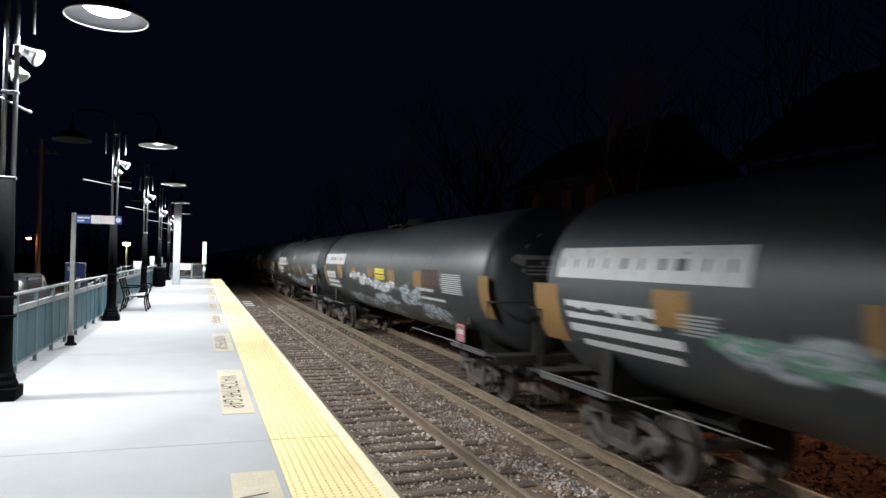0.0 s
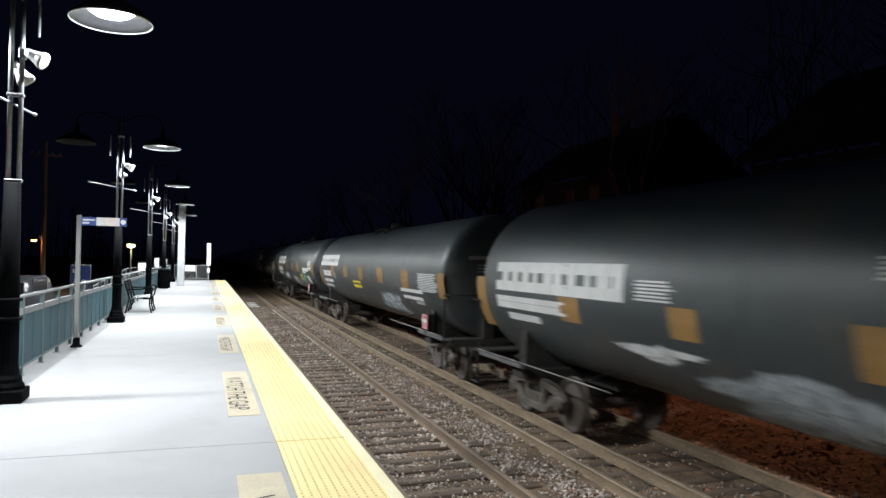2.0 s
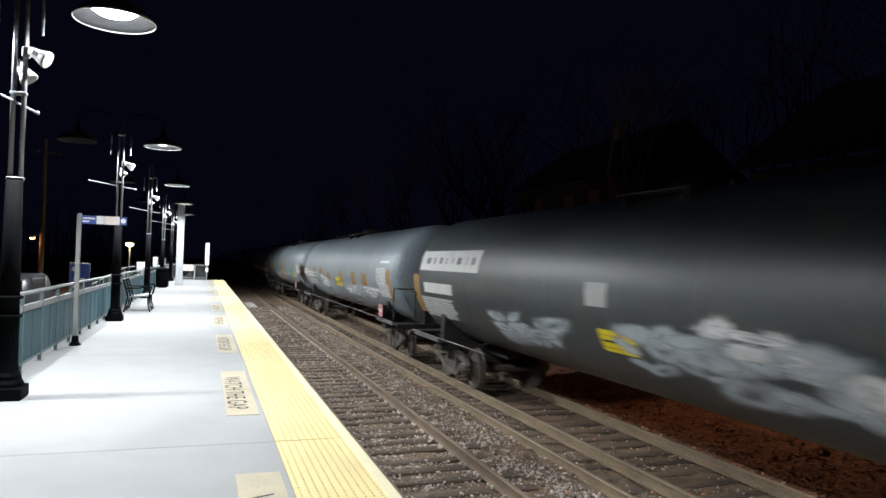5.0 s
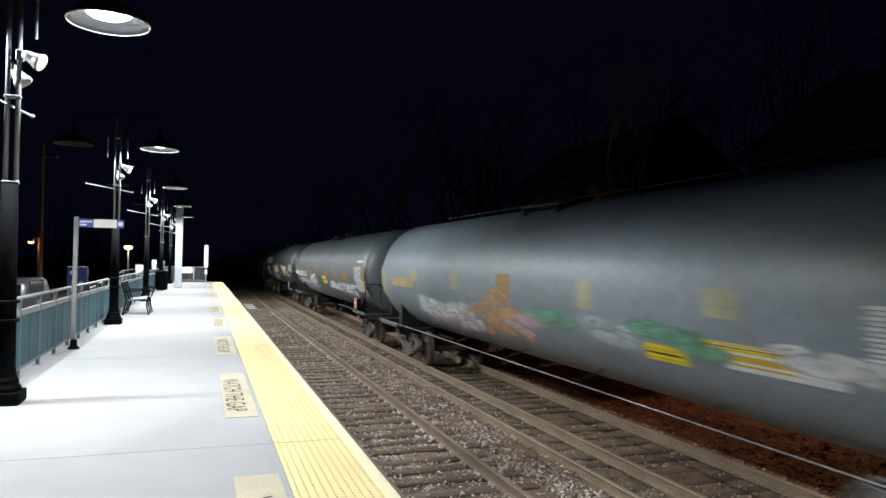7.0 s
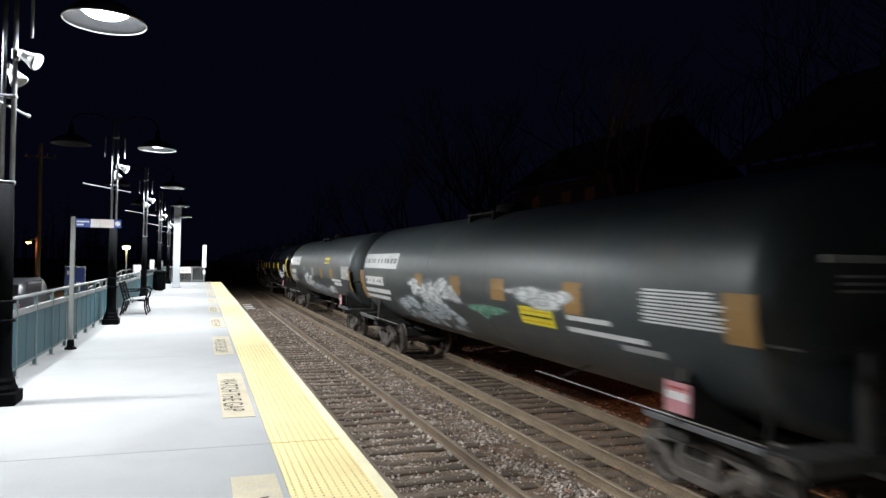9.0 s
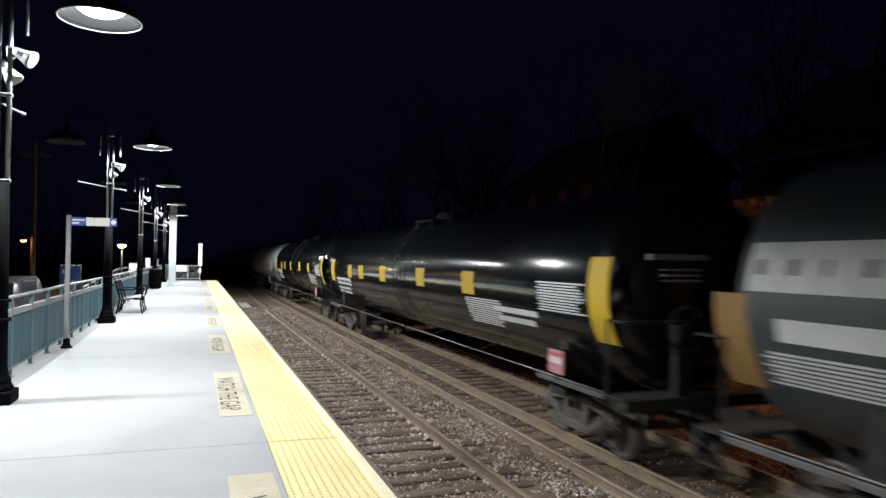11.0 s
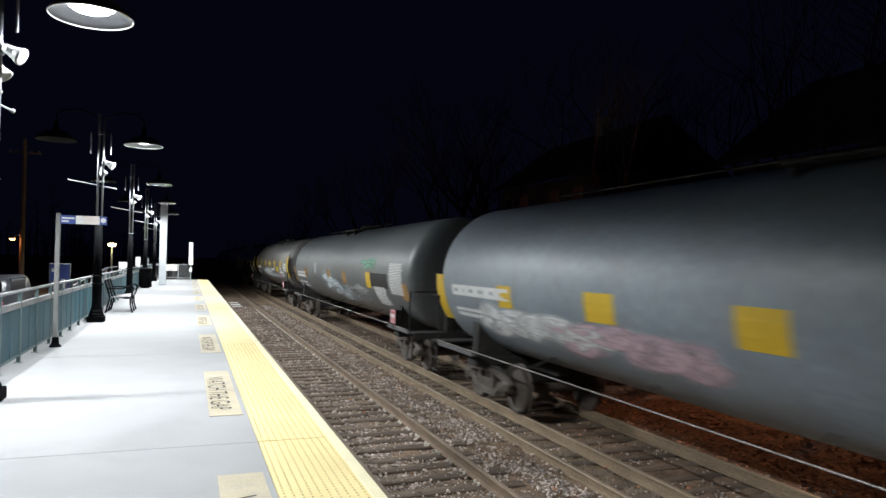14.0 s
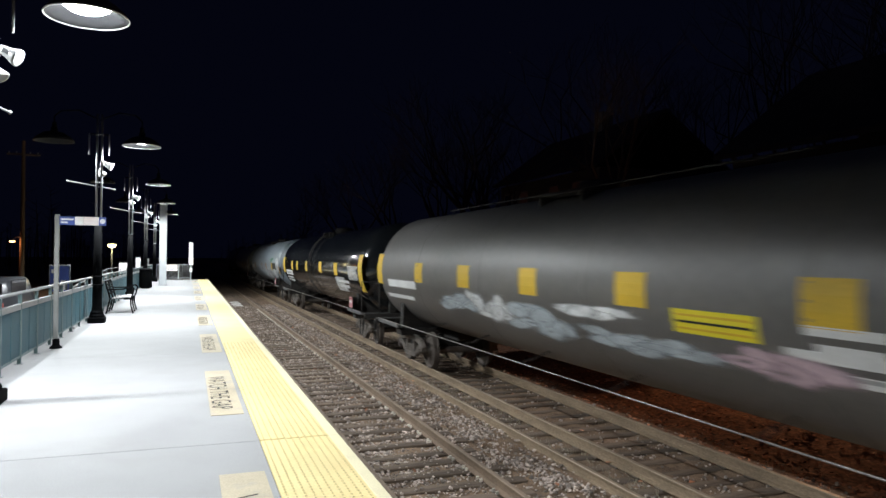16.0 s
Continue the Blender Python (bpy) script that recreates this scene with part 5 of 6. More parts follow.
def make_car(k, far_end, shade, length):
    seed = k + 1
    car = thing("tank_car", (FAR_X, far_end - length / 2, RAIL_Z), LABELS[shade], "tank car", "cars of the passing train")
    half = length / 2
    key = f"{shade}|{round(length, 1)}"
    up = Matrix.Translation((0, 0, AXIS_Z))
    r = TANK_R
    tank = place("tank", shared("tank|" + key, lambda b: (b.free(), shell_bm(half, r))[1], SHELL[shade], True), car, up)
    for j in range(1, 5):
        y = -half + length * j / 5
        place("weld_band", shared(f"weld_band|{shade}", lambda b: lathe(b, [(r - 0.01, -0.03), (r + 0.003, -0.025), (r + 0.003, 0.025), (r - 0.01, 0.03)], 56, axis="Y", caps=False), SHELL[shade], True), tank, Matrix.Translation((0, y, 0)))
    place("valve_housing", shared("valve_housing", dome_bm, UNDER, True), car, Matrix.Translation((0, 0, AXIS_Z + r)))
    for s in (-1, 1):
        place("top_step", shared("top_step", walk_bm, UNDER), car, Matrix.Translation((s * 0.66, 0, AXIS_Z + r - 0.10)))
    if shade == "black":
        add_ladder(car, up)
    if shade in ("gray", "taupe", "steel"):
        for s in (-1, 1):
            rail = place("top_rail", shared("top_rail", lambda b: rod(b, (0, -5.4, 0), (0, 5.4, 0), 0.016, seg=8), UNDER, True), car, Matrix.Translation((s * 0.52, 0.6, AXIS_Z + r + 0.02)), "thin dark grab rail along the top")
            for j in range(5):
                place("rail_post", shared("top_rail_post", lambda b: rod(b, (0, 0, -0.14), (0, 0, 0), 0.012, seg=6), UNDER), rail, Matrix.Translation((0, -5.2 + 2.6 * j, 0)))
    # side rail along the sill height
    short = shade in ("dark", "slate")
    for s in (-1, 1):
        spans = ((-half + 0.2, -half + 5.0), (half - 5.0, half - 0.2)) if short else ((-half + 0.2, half - 0.2),)
        for y0, y1 in spans:
            place("side_rail", shared(f"side_rail|{round(y1 - y0, 1)}", lambda b: rod(b, (0, 0, 0), (0, y1 - y0, 0), 0.012, seg=8), STEEL_EDGE, True), car, Matrix.Translation((s * 1.535, y0, 1.13)), "thin pale side rail")
        for j in range(7):
            if short and 1 < j < 5:
                continue
            y = -half + 1.8 + (length - 3.6) * j / 6
            place("rail_bracket", shared("rail_bracket", lambda b: rod(b, (0, 0, 0), (1, 0, 0.18), 0.012, seg=6), UNDER), car, Matrix.Translation((s * 1.535, y, 1.13)) @ pose(0, 0, 0, 0, 0, 0 if s < 0 else 180) @ Matrix.Diagonal((0.55, 1, 1, 1)))
    wheels = []
    for end in (1, -1):
        at = Matrix.Translation((0, end * (half - 1.75), 0)) @ pose(0, 0, 0, 0, 0, 0 if end > 0 else 180)
        sill = place("stub_sill", shared("stub_sill", sill_bm, UNDER), car, at)
        place("bolster", shared("bolster", bolster_bm, UNDER), sill)
        for turn in (0, 180):
            place("saddle", shared("saddle", saddle_bm, UNDER), sill, pose(0, 0, 0, 0, 0, turn))
        deck = place("end_platform", shared("end_platform", lambda b: box(b, -1.50, 1.50, 1.55, 1.975, 1.055, 1.10, 0.008), UNDER), car, at)
        place("cross_sill", shared("cross_sill", lambda b: box(b, -1.50, 1.50, 1.98, 2.05, 0.93, 1.10, 0.008), UNDER), deck)
        for s in (-1, 1):
            place("side_sill", shared("side_sill", lambda b: box(b, -0.05, 0.05, -0.4, 1.54, 1.02, 1.095, 0.01), SILL), deck, Matrix.Translation((s * 1.48, 0, 0)))
        for s in (-1, 1):
            place("handrail", shared(f"handrail|{s}", lambda b: bent(b, [(s * x, y, z) for x, y, z in ((1.5, 1.6, 1.10), (1.5, 1.6, 2.10), (1.5, 2.0, 2.10), (0.5, 2.0, 2.10), (0.5, 2.0, 1.10))], 0.017, 6), UNDER), car, at)
            step = place("sill_step", shared("sill_step", step_bm, UNDER), car, at @ Matrix.Translation((s * 1.53, 0, 0)))
            place("tread", shared("tread", lambda b: rod(b, (0.01, 1.62, 0.72), (0.01, 1.98, 0.72), 0.016, seg=6), UNDER), step)
        if end < 0:
            brake = place("hand_brake", shared("hand_brake", lambda b: box(b, 0.42, 0.68, 1.85, 2.0, 1.1, 2.05, 0.02), UNDER), car, at)
            place("brake_wheel", shared("brake_wheel", brake_wheel_bm, UNDER), brake)
        place("coupler", shared("coupler", coupler_bm, UNDER), car, at @ Matrix.Translation((0, 2.40, 0.86)))
        truck = place("truck", shared("truck", lambda b: box(b, -1.0, 1.0, -0.2, 0.2, 0.42, 0.72, 0.03), UNDER), car, at)
        for s in (-1, 1):
            place("side_frame", shared("side_frame", side_frame_bm, TRUCK), truck, Matrix.Translation((s * 1.0, 0, 0.50)))
            for y in (-0.16, 0.0, 0.16):
                place("spring", shared("spring", spring_bm, TRUCK, True), truck, Matrix.Translation((s * 1.0, y, 0.46)))
        for a in (-0.89, 0.89):
            w = place("wheelset", shared("wheelset", wheel_bm, WHEEL), truck, None)
            w.location = (0, 0, 0)
            w.matrix_parent_inverse = Matrix.Translation((0, a, 0.4572))
            wheels.append((w, end))
    # placard board hung low by the near end
    for y in (-half + 1.45,):
        board = place("placard", shared("placard", lambda b: box(b, -0.012, 0.012, -0.225, 0.225, -0.18, 0.18, 0.01), PLACARD), car, Matrix.Translation((-1.56, y, 1.36)), "pink and white hazard placard")
        place("placard_stripe", shared("placard_stripe", lambda b: box(b, -0.016, -0.0125, -0.19, 0.19, -0.02, 0.07), PLACARD_BAND), board)
        place("placard_number", shared("placard_number", lambda b: box(b, -0.016, -0.0125, -0.17, 0.17, 0.10, 0.13), PLACARD_RED), board)
        place("placard_bracket", shared("placard_bracket", lambda b: box(b, 0.012, 0.22, -0.03, 0.03, -0.28, 0.18), UNDER), board)
    # lettering
    lift = 0.004
    for kind, colour, s0, s1, z0, z1 in decals_for(k, length):
        y1, y0 = half - s0, half - s1
        rnd = random.Random(seed * 31 + int(s0 * 10))
        ink = (SPRAY if kind == "spray" else DECAL)[colour]
        if kind in ("block", "band"):
            name = "reflective_strip" if colour in ("orange", "yellow") else "label_panel" if colour in ("lemon", "brown", "black") else "lettering_bar"
            skin = part(name, patch_bm(B(), y0, y1, z0, z1, r, lift), ink, tank)
            if colour == "lemon":
                for q in range(3):
                    z = z0 + (z1 - z0) * (0.16 + 0.28 * q)
                    part("printed_line", patch_bm(B(), y0 + 0.06, y1 - 0.06, z, z + (z1 - z0) * 0.10, r, lift + 0.002), DECAL["black"] if q == 1 else DECAL["yellow"], skin)
        elif kind == "mark":
            count = max(5, int((s1 - s0) / 0.40))
            for i in range(count):
                a = y0 + (y1 - y0) * i / count
                w, h = (y1 - y0) / count * 0.97, z1 - z0
                bm = B()
                stem = rnd.choice((0.34, 0.46, 0.60))
                patch_bm(bm, a, a + w * stem, z0, z1, r, lift)
                patch_bm(bm, a + w * stem, a + w, z1 - h * 0.34, z1, r, lift)
                patch_bm(bm, a + w * stem, a + w, z0, z0 + h * 0.34, r, lift)
                if rnd.random() < 0.6:
                    patch_bm(bm, a + w * 0.75, a + w, z0 + h * 0.34, z1 - h * 0.34, r, lift)
                part("letter_shape", bm, ink, tank)
        elif kind == "lines":
            rows = max(3, int((z1 - z0) / 0.042))
            for i in range(rows):
                z = z0 + (z1 - z0) * i / rows
                part("text_line", patch_bm(B(), y0 + rnd.uniform(0, 0.16) * (s1 - s0), y1 - 0.04 * (s1 - s0) * (i % 2), z, z + (z1 - z0) / rows * 0.56, r, lift), ink, tank)
        else:
            strokes = max(4, int((s1 - s0) / 0.18))
            for i in range(strokes):
                c = y0 + (y1 - y0) * (i + rnd.uniform(0.1, 0.9)) / strokes
                part("spray_stroke", spray_bm(B(), c, z0, z1, r, lift + 0.002 + 0.0007 * (i % 4), rnd), ink, tank)
    # small lettering on the near head
    head = [(0.95, -0.45, 0.42, 0.50)] + [(0.62, -0.42, 0.12 + 0.075 * i, 0.15 + 0.075 * i) for i in range(3)]
    for w, x, z0, z1 in head:
        if shade in ("dark", "black"):
            part("head_lettering", box(B(), x - w / 2, x + w / 2, -half - 0.004, -half + 0.10, z0, z1), DECAL["grey"], tank)
    if k == 1:
        rnd = random.Random(77)
        for i in range(9):
            rho, a = rnd.uniform(0.35, 1.05), rnd.uniform(1.7, 3.6)
            y = -half + 0.5 * (1 - math.cos(math.asin(rho / r))) - 0.012
            m = Matrix.Translation((rho * math.cos(a), y, rho * math.sin(a))) @ pose(0, 0, 0, 90, 0, -0.35 * 57 * rho * math.cos(a) / 2)
            bm = B()
            bmesh.ops.create_circle(bm, cap_ends=True, segments=12, radius=rnd.uniform(0.07, 0.16), matrix=m @ Matrix.Diagonal((1.8, 0.7, 1, 1)))
            part("spray_stroke", bm, DECAL["grey"], tank)
    return car, wheels


TRAIN = []
for k, (far_end, shade) in enumerate(CARS):
    ahead = CARS[k - 1][0] if k else far_end - 20.4
    TRAIN.append(make_car(k, far_end, shade, round(far_end - ahead - {13: 2.05, 15: 2.6}.get(k, 1.9), 1)))


# ---------------------------------------------------------------- beyond the platform fence
def make_left_side():
    ramp = thing("access_ramp", (-3.5, 0, 0), "concrete access ramp with pale pipe handrails behind the platform", "ramp", kind="structure")
    bm = B()
    for k in range(12):
        y = 14 + 2.2 * k
        z = -1.1 + 0.095 * k
        box(bm, -0.55, 0.75, y, y + 2.2, z - 0.25, z)
    part("ramp_deck", bm, CONCRETE_DARK, ramp)
    for x in (-0.5,):
        for z in (0.55, 0.95):
            bm = B()
            bent(bm, [(x, 14, -1.1 + z), (x, 40.4, 0.0 + z), (x, 46, 0.0 + z)], 0.022)
            part("handrail", bm, GREY_STEEL, ramp, "pale pipe handrail", True)
        for k in range(14):
            y = 14 + 2.03 * k
            bm = B()
            rod(bm, (x, y, -1.1 + 0.0417 * (y - 14) - 0.1), (x, y, -1.1 + 0.0417 * (y - 14) + 0.95), 0.02, seg=8)
            part("rail_post", bm, GREY_STEEL, ramp)

    pole = thing("utility_pole", (-11.75, 60.15, -1.25), "tall weathered wooden utility pole with a sodium lamp", "utility pole")
    bm = B()
    rod(bm, (0, 0, 0), (0, 0, 11.5), 0.19, 0.12, 12)
    part("shaft", bm, WOOD_POLE, pole)
    bm = B()
    box(bm, -1.1, 1.1, -0.06, 0.06, 10.4, 10.52, 0.01)
    part("cross_arm", bm, WOOD_POLE, pole)
    for x in (-0.95, -0.45, 0.45, 0.95):
        bm = B()
        lathe(bm, [(0.02, 10.52), (0.05, 10.56), (0.03, 10.62), (0.045, 10.66), (0.01, 10.70)], 8, (x, 0, 0))
        part("insulator", bm, GREY_STEEL, pole)
    bm = B()
    bent(bm, [(0, -0.1, 4.2), (-0.3, -0.15, 4.25), (-0.62, -0.15, 4.05)], 0.03)
    part("lamp_arm", bm, GREY_STEEL, pole)
    bm = B()
    lathe(bm, [(0.03, 4.10), (0.13, 4.06), (0.17, 3.98), (0.15, 3.98), (0.05, 4.05)], 16, (-0.62, -0.15, 0))
    part("lamp_hood", bm, GREY_STEEL, pole)
    bm = B()
    bmesh.ops.create_icosphere(bm, subdivisions=2, radius=0.17, matrix=Matrix.Translation((-0.62, -0.15, 3.94)) @ Matrix.Diagonal((1.2, 1, 0.7, 1)))
    part("lamp_globe", bm, SODIUM, pole, "glowing orange sodium globe", True)

    post = thing("lot_lamp", (-5.62, 60.15, -1.25), "parking lot lamp with a warm glowing head", "street lamp")
    bm = B()
    rod(bm, (0, 0, 0), (0, 0, 3.7), 0.08, 0.06, 12)
    part("pole", bm, GALVANISED, post)
    bm = B()
    lathe(bm, [(0.07, 3.68), (0.30, 3.74), (0.36, 3.80), (0.30, 3.90), (0.05, 3.96)], 18)
    part("lamp_cap", bm, GREY_STEEL, post)
    bm = B()
    bmesh.ops.create_icosphere(bm, subdivisions=2, radius=0.27, matrix=Matrix.Translation((0, -0.12, 3.72)) @ Matrix.Diagonal((1.15, 1, 0.75, 1)))
    part("lamp_globe", bm, WARM, post, "glowing warm lamp globe", True)

    van = thing("parked_van", (-7.0, 31.5, -1.25), "dark grey parked van in the unlit lot", "van")
    bm = B()
    pts = [(-2.4, 0.45), (-2.45, 1.1), (-2.2, 1.7), (-1.95, 2.00), (1.0, 2.03), (1.45, 1.95), (2.0, 1.35), (2.75, 1.1), (2.85, 0.5)]
    for s in (-0.9, 0.9):
        [bm.verts.new((s * (0.9 if z > 1.5 else 1), y, z)) for y, z in pts]
    bm.verts.ensure_lookup_table()
    n = len(pts)
    for i in range(n):
        j = (i + 1) % n
        bm.faces.new((bm.verts[i], bm.verts[j], bm.verts[n + j], bm.verts[n + i]))
    bm.faces.new([bm.verts[i] for i in range(n)])
    bm.faces.new([bm.verts[n + i] for i in range(n)])
    bmesh.ops.recalc_face_normals(bm, faces=bm.faces[:])
    bmesh.ops.bevel(bm, geom=bm.edges[:], offset=0.06, segments=2, affect="EDGES")
    part("body", bm, VAN_PAINT, van, "", True)
    bm = B()
    box(bm, -0.72, 0.72, -2.36, -2.30, 1.25, 1.85, 0.02, Matrix.Translation((0, -0.02, 0)))
    part("rear_window", bm, PANE, van)
    for s in (-1, 1):
        for y in (-1.5, 1.75):
            bm = B()
            lathe(bm, [(0.2, -0.1), (0.33, -0.1), (0.35, -0.06), (0.35, 0.06), (0.33, 0.1), (0.2, 0.1)], 20, (s * 0.82, y, 0.35), axis="X")
            wheel = part("wheel", bm, RUBBER, van)
            bm = B()
            lathe(bm, [(0.02, -0.11), (0.2, -0.1), (0.2, 0.1), (0.02, 0.11)], 14, (s * 0.82, y, 0.35), axis="X")
            part("hub", bm, GREY_STEEL, wheel)
        bm = B()
        box(bm, s * 0.83 - 0.02, s * 0.83 + 0.02, -1.6, 0.9, 1.45, 1.95, 0.02)
        part("side_window", bm, PANE, van)
        bm = B()
        box(bm, s * 0.72 - 0.07, s * 0.72 + 0.07, -2.50, -2.42, 0.85, 1.15, 0.02)
        part("tail_light", bm, PLACARD_RED, van)


make_left_side()


# ---------------------------------------------------------------- beyond the train
def make_yard_fence():
    fence = thing("picket_fence", (12.9, 0, -1.02), "dark steel picket fence along the railway bank", "fence")
    bm = B()
    box(bm, -0.012, 0.012, -0.012, 0.012, 0.06, 1.48)
    picket = mesh_of("picket", bm, SLATE)
    bm = B()
    box(bm, -0.04, 0.04, -0.04, 0.04, -0.1, 1.56, 0.006)
    upright = mesh_of("post", bm, SLATE)
    for k in range(200):
        place("picket", picket, fence, Matrix.Translation((0, 5.0 + 0.125 * k, 0)))
    for k in range(11):
        place("post", upright, fence, Matrix.Translation((0.03, 4.94 + 2.5 * k, 0)))
    for z in (0.14, 1.42):
        bm = B()
        box(bm, -0.02, 0.02, 4.9, 30, z - 0.02, z + 0.02)
        part("rail", bm, SLATE, fence)


make_yard_fence()


def window(parent, x, y, z, w, h, pane):
    """A window in a wall that faces -x."""
    win = part("window", box(B(), x - 0.05, x + 0.03, y - w / 2 - 0.07, y + w / 2 + 0.07, z - 0.07, z + h + 0.07, 0.01), FRAME_WOOD, parent)
    part("pane", box(B(), x - 0.062, x - 0.052, y - w / 2, y + w / 2, z, z + h), pane, win)
    part("glazing_bar", box(B(), x - 0.075, x - 0.063, y - w / 2, y + w / 2, z + h / 2 - 0.02, z + h / 2 + 0.02), FRAME_WOOD, win)
    part("sill", box(B(), x - 0.14, x - 0.05, y - w / 2 - 0.1, y + w / 2 + 0.1, z - 0.13, z - 0.075, 0.01), FRAME_WOOD, win)


def gable_roof(bm, x0, x1, y0, y1, z, rise):
    xm = (x0 + x1) / 2
    for a, b in ((x0, xm), (x1, xm)):
        vs = [bm.verts.new(p) for p in ((a, y0, z), (a, y1, z), (b, y1, z + rise), (b, y0, z + rise))]
        ws = [bm.verts.new(v.co + Vector((0, 0, 0.18))) for v in vs]
        for i in range(4):
            j = (i + 1) % 4
            bm.faces.new((vs[i], vs[j], ws[j], ws[i]))
        bm.faces.new(vs)
        bm.faces.new(ws)
    bmesh.ops.recalc_face_normals(bm, faces=bm.faces[:])
    return bm


def make_houses():
    house = thing("porch_house", (0, 0, -0.55), "clapboard house with an orange-lit timber porch behind the tracks", "house")
    part("wall", box(B(), 17.4, 25, 6, 19, 0, 5.6), SIDING, house)
    part("foundation", box(B(), 14.7, 24.9, 6.1, 18.5, -0.5, -0.002), CONCRETE_DARK, house)
    for k in range(26):
        part("clapboard", box(B(), 17.375, 17.405, 6, 19, 0.12 + 0.2 * k, 0.30 + 0.2 * k), SIDING, house)
    part("roof", gable_roof(B(), 16.9, 25.5, 5.6, 19.4, 5.6, 3.2), ROOFING, house)
    # porch
    part("porch_floor", box(B(), 14.6, 17.4, 8.2, 18.6, 0.0, 0.35, 0.02), FRAME_WOOD, house)
    part("porch_roof", box(B(), 14.3, 17.4, 8.0, 18.8, 4.05, 4.15), ROOFING, house)
    for k in range(18):
        part("rafter", box(B(), 14.35, 17.4, 8.2 + 0.6 * k, 8.29 + 0.6 * k, 3.86, 4.05), FRAME_WOOD, house)
    for y in (8.4, 11.8, 15.2, 18.4):
        part("porch_post", box(B(), 14.6, 14.75, y - 0.07, y + 0.07, 0.35, 3.86, 0.012), FRAME_WOOD, house)
    part("porch_beam", box(B(), 14.58, 14.78, 8.1, 18.7, 3.62, 3.86), FRAME_WOOD, house)
    part("door", box(B(), 17.33, 17.40, 12.6, 13.55, 0.35, 2.4, 0.02), SLATE, house)
    for y, z in ((10.2, 1.2), (16.2, 1.2)):
        window(house, 17.37, y, z, 1.0, 1.5, PANE)
    head = thing("bank_floodlight", (15.0, 12.4, -0.95), "small sodium floodlight on a post facing the railway bank", "floodlight")
    part("post", rod(B(), (0.14, 0.1, 0), (0.14, 0.1, 4.1), 0.045, 0.035, 10), SLATE, head)
    part("housing", box(B(), 0.02, 0.24, -0.02, 0.22, 3.86, 4.06, 0.03), SLATE, head)
    part("lens", (lambda b: (bmesh.ops.create_icosphere(b, subdivisions=2, radius=0.06, matrix=Matrix.Translation((0.04, 0.03, 3.90))), b)[1])(B()), SODIUM, head, "glowing orange lens", True)
    lantern = thing("porch_lantern", (15.6, 12.7, 3.03), "small orange porch lantern hanging under the roof", "lantern")
    part("globe", (lambda b: (bmesh.ops.create_icosphere(b, subdivisions=2, radius=0.09, matrix=Matrix.Translation((0, 0, 0.0))), b)[1])(B()), SODIUM, lantern, "glowing orange globe", True)
    part("stem", rod(B(), (0, 0, 0.08), (0, 0, 0.30), 0.012, seg=6), SLATE, lantern)
    # lantern added to carry the wall's glow, no lamp known here
    yard = thing("yard_lantern", (13.75, 12.0, -1.03), "short orange lantern added by the fence to light the garden wall", "lantern")
    part("post", bent(B(), [(0.16, 0, 0), (0.16, 0, 0.85), (0, 0, 0.88)], 0.02, 8), SLATE, yard)
    part("globe", (lambda b: (bmesh.ops.create_icosphere(b, subdivisions=2, radius=0.06, matrix=Matrix.Translation((0, 0, 0.78))), b)[1])(B()), SODIUM, yard, "glowing orange globe", True)

    wall = thing("garden_wall", (14.3, 0, -0.98), "low pale garden wall lit orange behind the picket fence", "wall")
    for k in range(9):
        for row in range(2):
            part("block", box(B(), 0, 0.24, 8.0 + 0.9 * k + 0.45 * (row % 2), 8.88 + 0.9 * k + 0.45 * (row % 2), 0.005 + 0.22 * row, 0.215 + 0.22 * row, 0.012), CONCRETE, wall)

    far = thing("brick_house", (0, 0, -0.4), "dark two-storey house with dim reddish windows among trees", "house")
    part("wall", box(B(), 23, 32, 36, 50, 0, 7.6), SIDING, far)
    part("roof", gable_roof(B(), 22.5, 32.5, 35.6, 50.4, 7.6, 3.6), ROOFING, far)
    for y in (38.5, 41.5, 46.0, 48.6):
        for z in (1.0, 5.3):
            window(far, 23.0, y, z, 1.1, 1.6, DIM_PANE if z > 4 and y < 47 else PANE)
    part("chimney", box(B(), 27, 27.9, 42, 43, 9.5, 12.4), CONCRETE_DARK, far)


make_houses()


def make_tree(at, height, seed, label):
    rnd = random.Random(seed)
    tree = thing("bare_tree", at, label, "tree", "bare trees beyond the tracks")
    wood, twigs = B(), B()

    def grow(p, way, length, r, depth):
        q = p
        steps = 3 if depth < 2 else 2
        for _ in range(steps):
            way = (way + Vector((rnd.uniform(-1, 1), rnd.uniform(-1, 1), rnd.uniform(-0.3, 0.6))) * 0.16).normalized()
            nxt = q + way * (length / steps)
            rod(wood if depth < 3 else twigs, q, nxt, r, r * 0.84, 8 if depth < 2 else 4, False)
            q, r = nxt, r * 0.84
        if depth < 5:
            for _ in range(3 if depth < 4 else 2):
                side = Vector((rnd.uniform(-1, 1), rnd.uniform(-1, 1), rnd.uniform(-0.1, 0.7)))
                grow(q, (way * 0.75 + side * 0.75).normalized(), length * rnd.uniform(0.58, 0.78), r * 0.66, depth + 1)

    grow(Vector((0, 0, -0.1)), Vector((0, 0, 1)), height * 0.33, height * 0.020, 0)
    part("trunk", wood, BARK, tree, "", True)
    part("crown", twigs, BARK, tree, "bare twigs")
    return tree


TREES = []
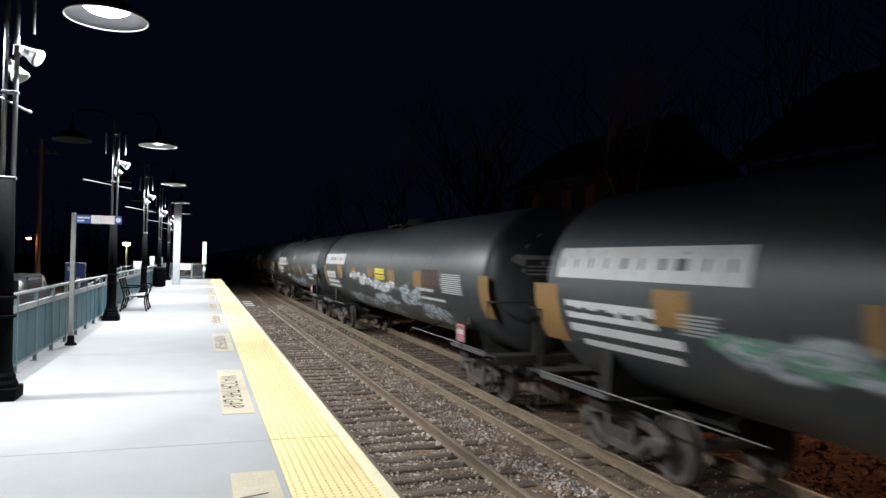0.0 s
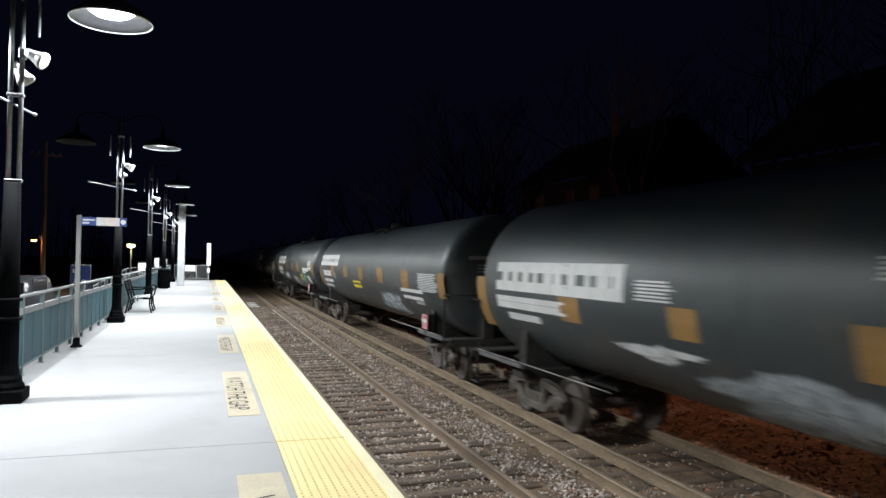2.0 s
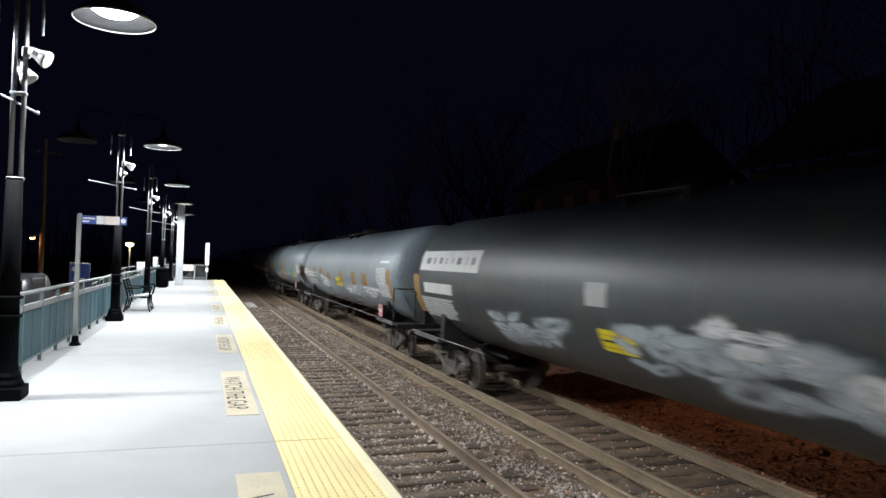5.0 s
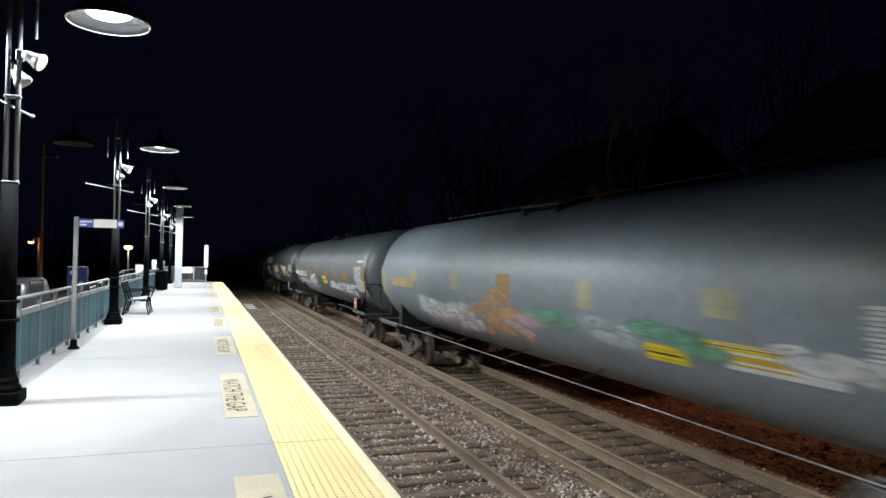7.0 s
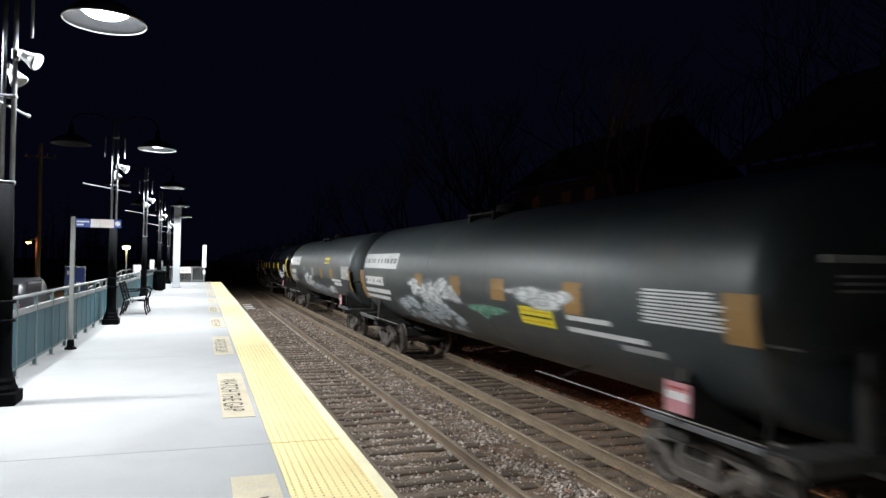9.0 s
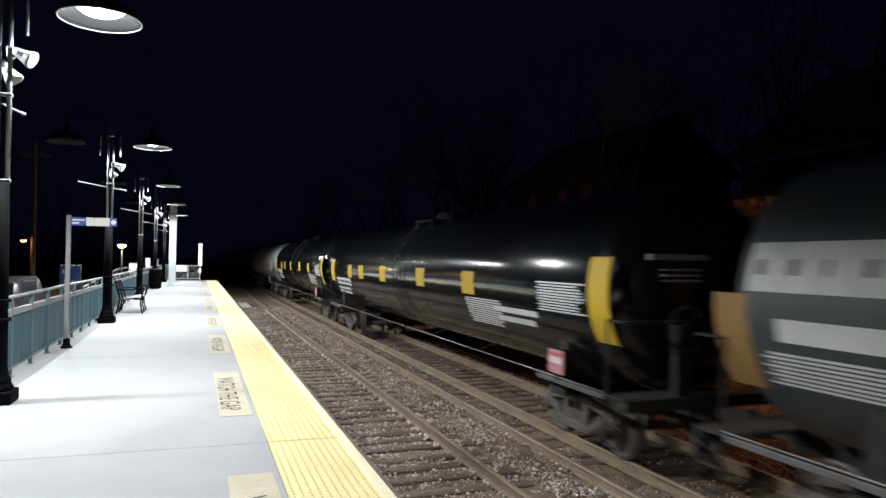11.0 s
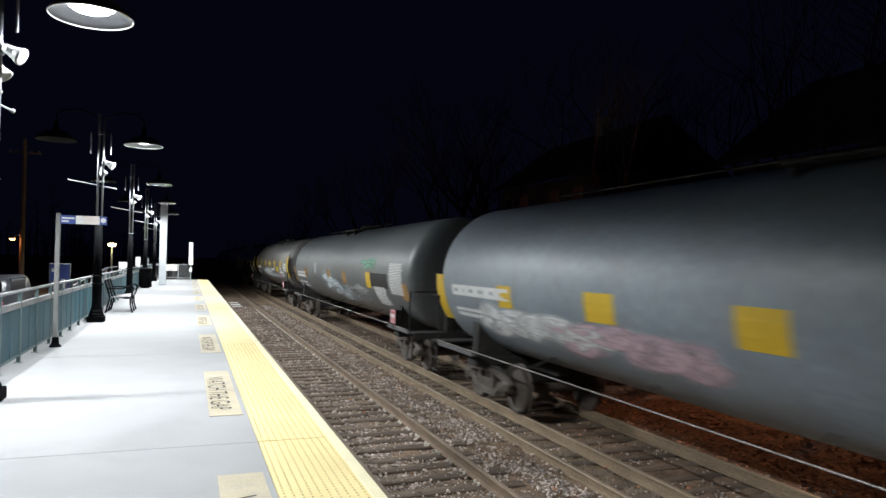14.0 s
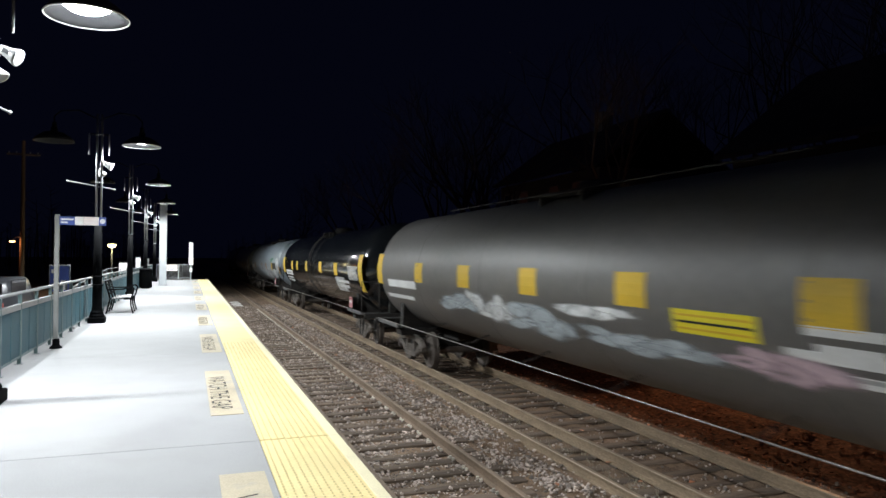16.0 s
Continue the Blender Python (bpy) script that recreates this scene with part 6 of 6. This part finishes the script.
for k, (x, y, h) in enumerate(((15.2, 21.5, 12), (18.0, 27, 14), (14.6, 33, 11), (19.5, 52, 15), (14.2, 47, 12), (27, 22, 16), (13.8, 62, 13), (16.5, 76, 14), (13.4, 92, 13), (20.5, 4.0, 13))):
    TREES.append(make_tree((x, y, ground_z(x) - 0.05), h, 40 + k, "tall bare leafless tree on the dark bank"))
# a thicker belt of the same trees behind the houses
belt = random.Random(23)
for k in range(30):
    x, y = belt.uniform(24, 44), 6 + 3.1 * k + belt.uniform(-1.5, 1.5)
    if 21 < x < 34 and 34 < y < 52:
        x += 12
    size = belt.uniform(1.2, 1.75)
    copy_thing(TREES[k % 10], Matrix.Translation((x, y, ground_z(x) - 0.08)) @ pose(0, 0, 0, 0, 0, belt.uniform(0, 360)) @ Matrix.Diagonal((size, size, size, 1)))


def make_woods():
    """A far dark edge of woodland closing the line of the track."""
    rnd = random.Random(9)
    verts, faces = [], []
    for k in range(520):
        side = rnd.choice((-1, 1))
        y = 100 + 320 * rnd.random()
        x = side * (12 + rnd.random() * 40) + (4 if side > 0 else -2)
        h, w = rnd.uniform(6, 13), rnd.uniform(0.08, 0.2)
        b = len(verts)
        z = -1.3
        lean = rnd.uniform(-0.8, 0.8)
        for i in range(3):
            a = 2.094 * i
            verts.append((x + w * math.cos(a), y + w * math.sin(a), z))
        verts.append((x + lean, y + lean * 0.3, z + h))
        faces += [(b, b + 1, b + 3), (b + 1, b + 2, b + 3), (b + 2, b, b + 3)]
        for j in range(9):
            t = rnd.uniform(0.35, 0.95)
            px, py, pz = x + lean * t, y + lean * 0.3 * t, z + h * t
            ln, an = rnd.uniform(1.0, 2.6) * (1.2 - t * 0.5), rnd.uniform(0, 6.28)
            c = len(verts)
            verts += [(px - 0.04, py, pz), (px + 0.04, py, pz), (px, py, pz - 0.08), (px + ln * math.cos(an), py + ln * math.sin(an), pz + ln * 0.6)]
            faces += [(c, c + 1, c + 3), (c + 1, c + 2, c + 3), (c + 2, c, c + 3)]
    me = bpy.data.meshes.new("far_woods")
    me.from_pydata(verts, [], faces)
    me.materials.append(BARK)
    tagged(new("far_woods", me), "dark leafless woodland far along the line", "woodland", kind="stuff")


make_woods()


# ---------------------------------------------------------------- what moves
def motions():
    spin = None
    turn = math.degrees(SPEED / 0.4572)      # degrees a second
    for car, wheels in TRAIN:
        x, y, z = car.location
        walk(car, [(0.5 * k, pose(x, y - SPEED * 0.5 * k - AHEAD.get(0.5 * k, 0.0), z)) for k in range(33)])
        for w, end in wheels:
            if (end > 0) not in (spin or {}):
                spin = spin or {}
                walk(w, [(k / FPS, pose(0, 0, 0, (turn if end > 0 else -turn) * k / FPS)) for k in range(481)])
                spin[end > 0] = w.animation_data
            else:
                # the same turning serves every wheelset on that end
                w.rotation_mode = "QUATERNION"
                keys = w.animation_data_create()
                keys.action = spin[end > 0].action
                keys.action_slot = spin[end > 0].action_slot


motions()
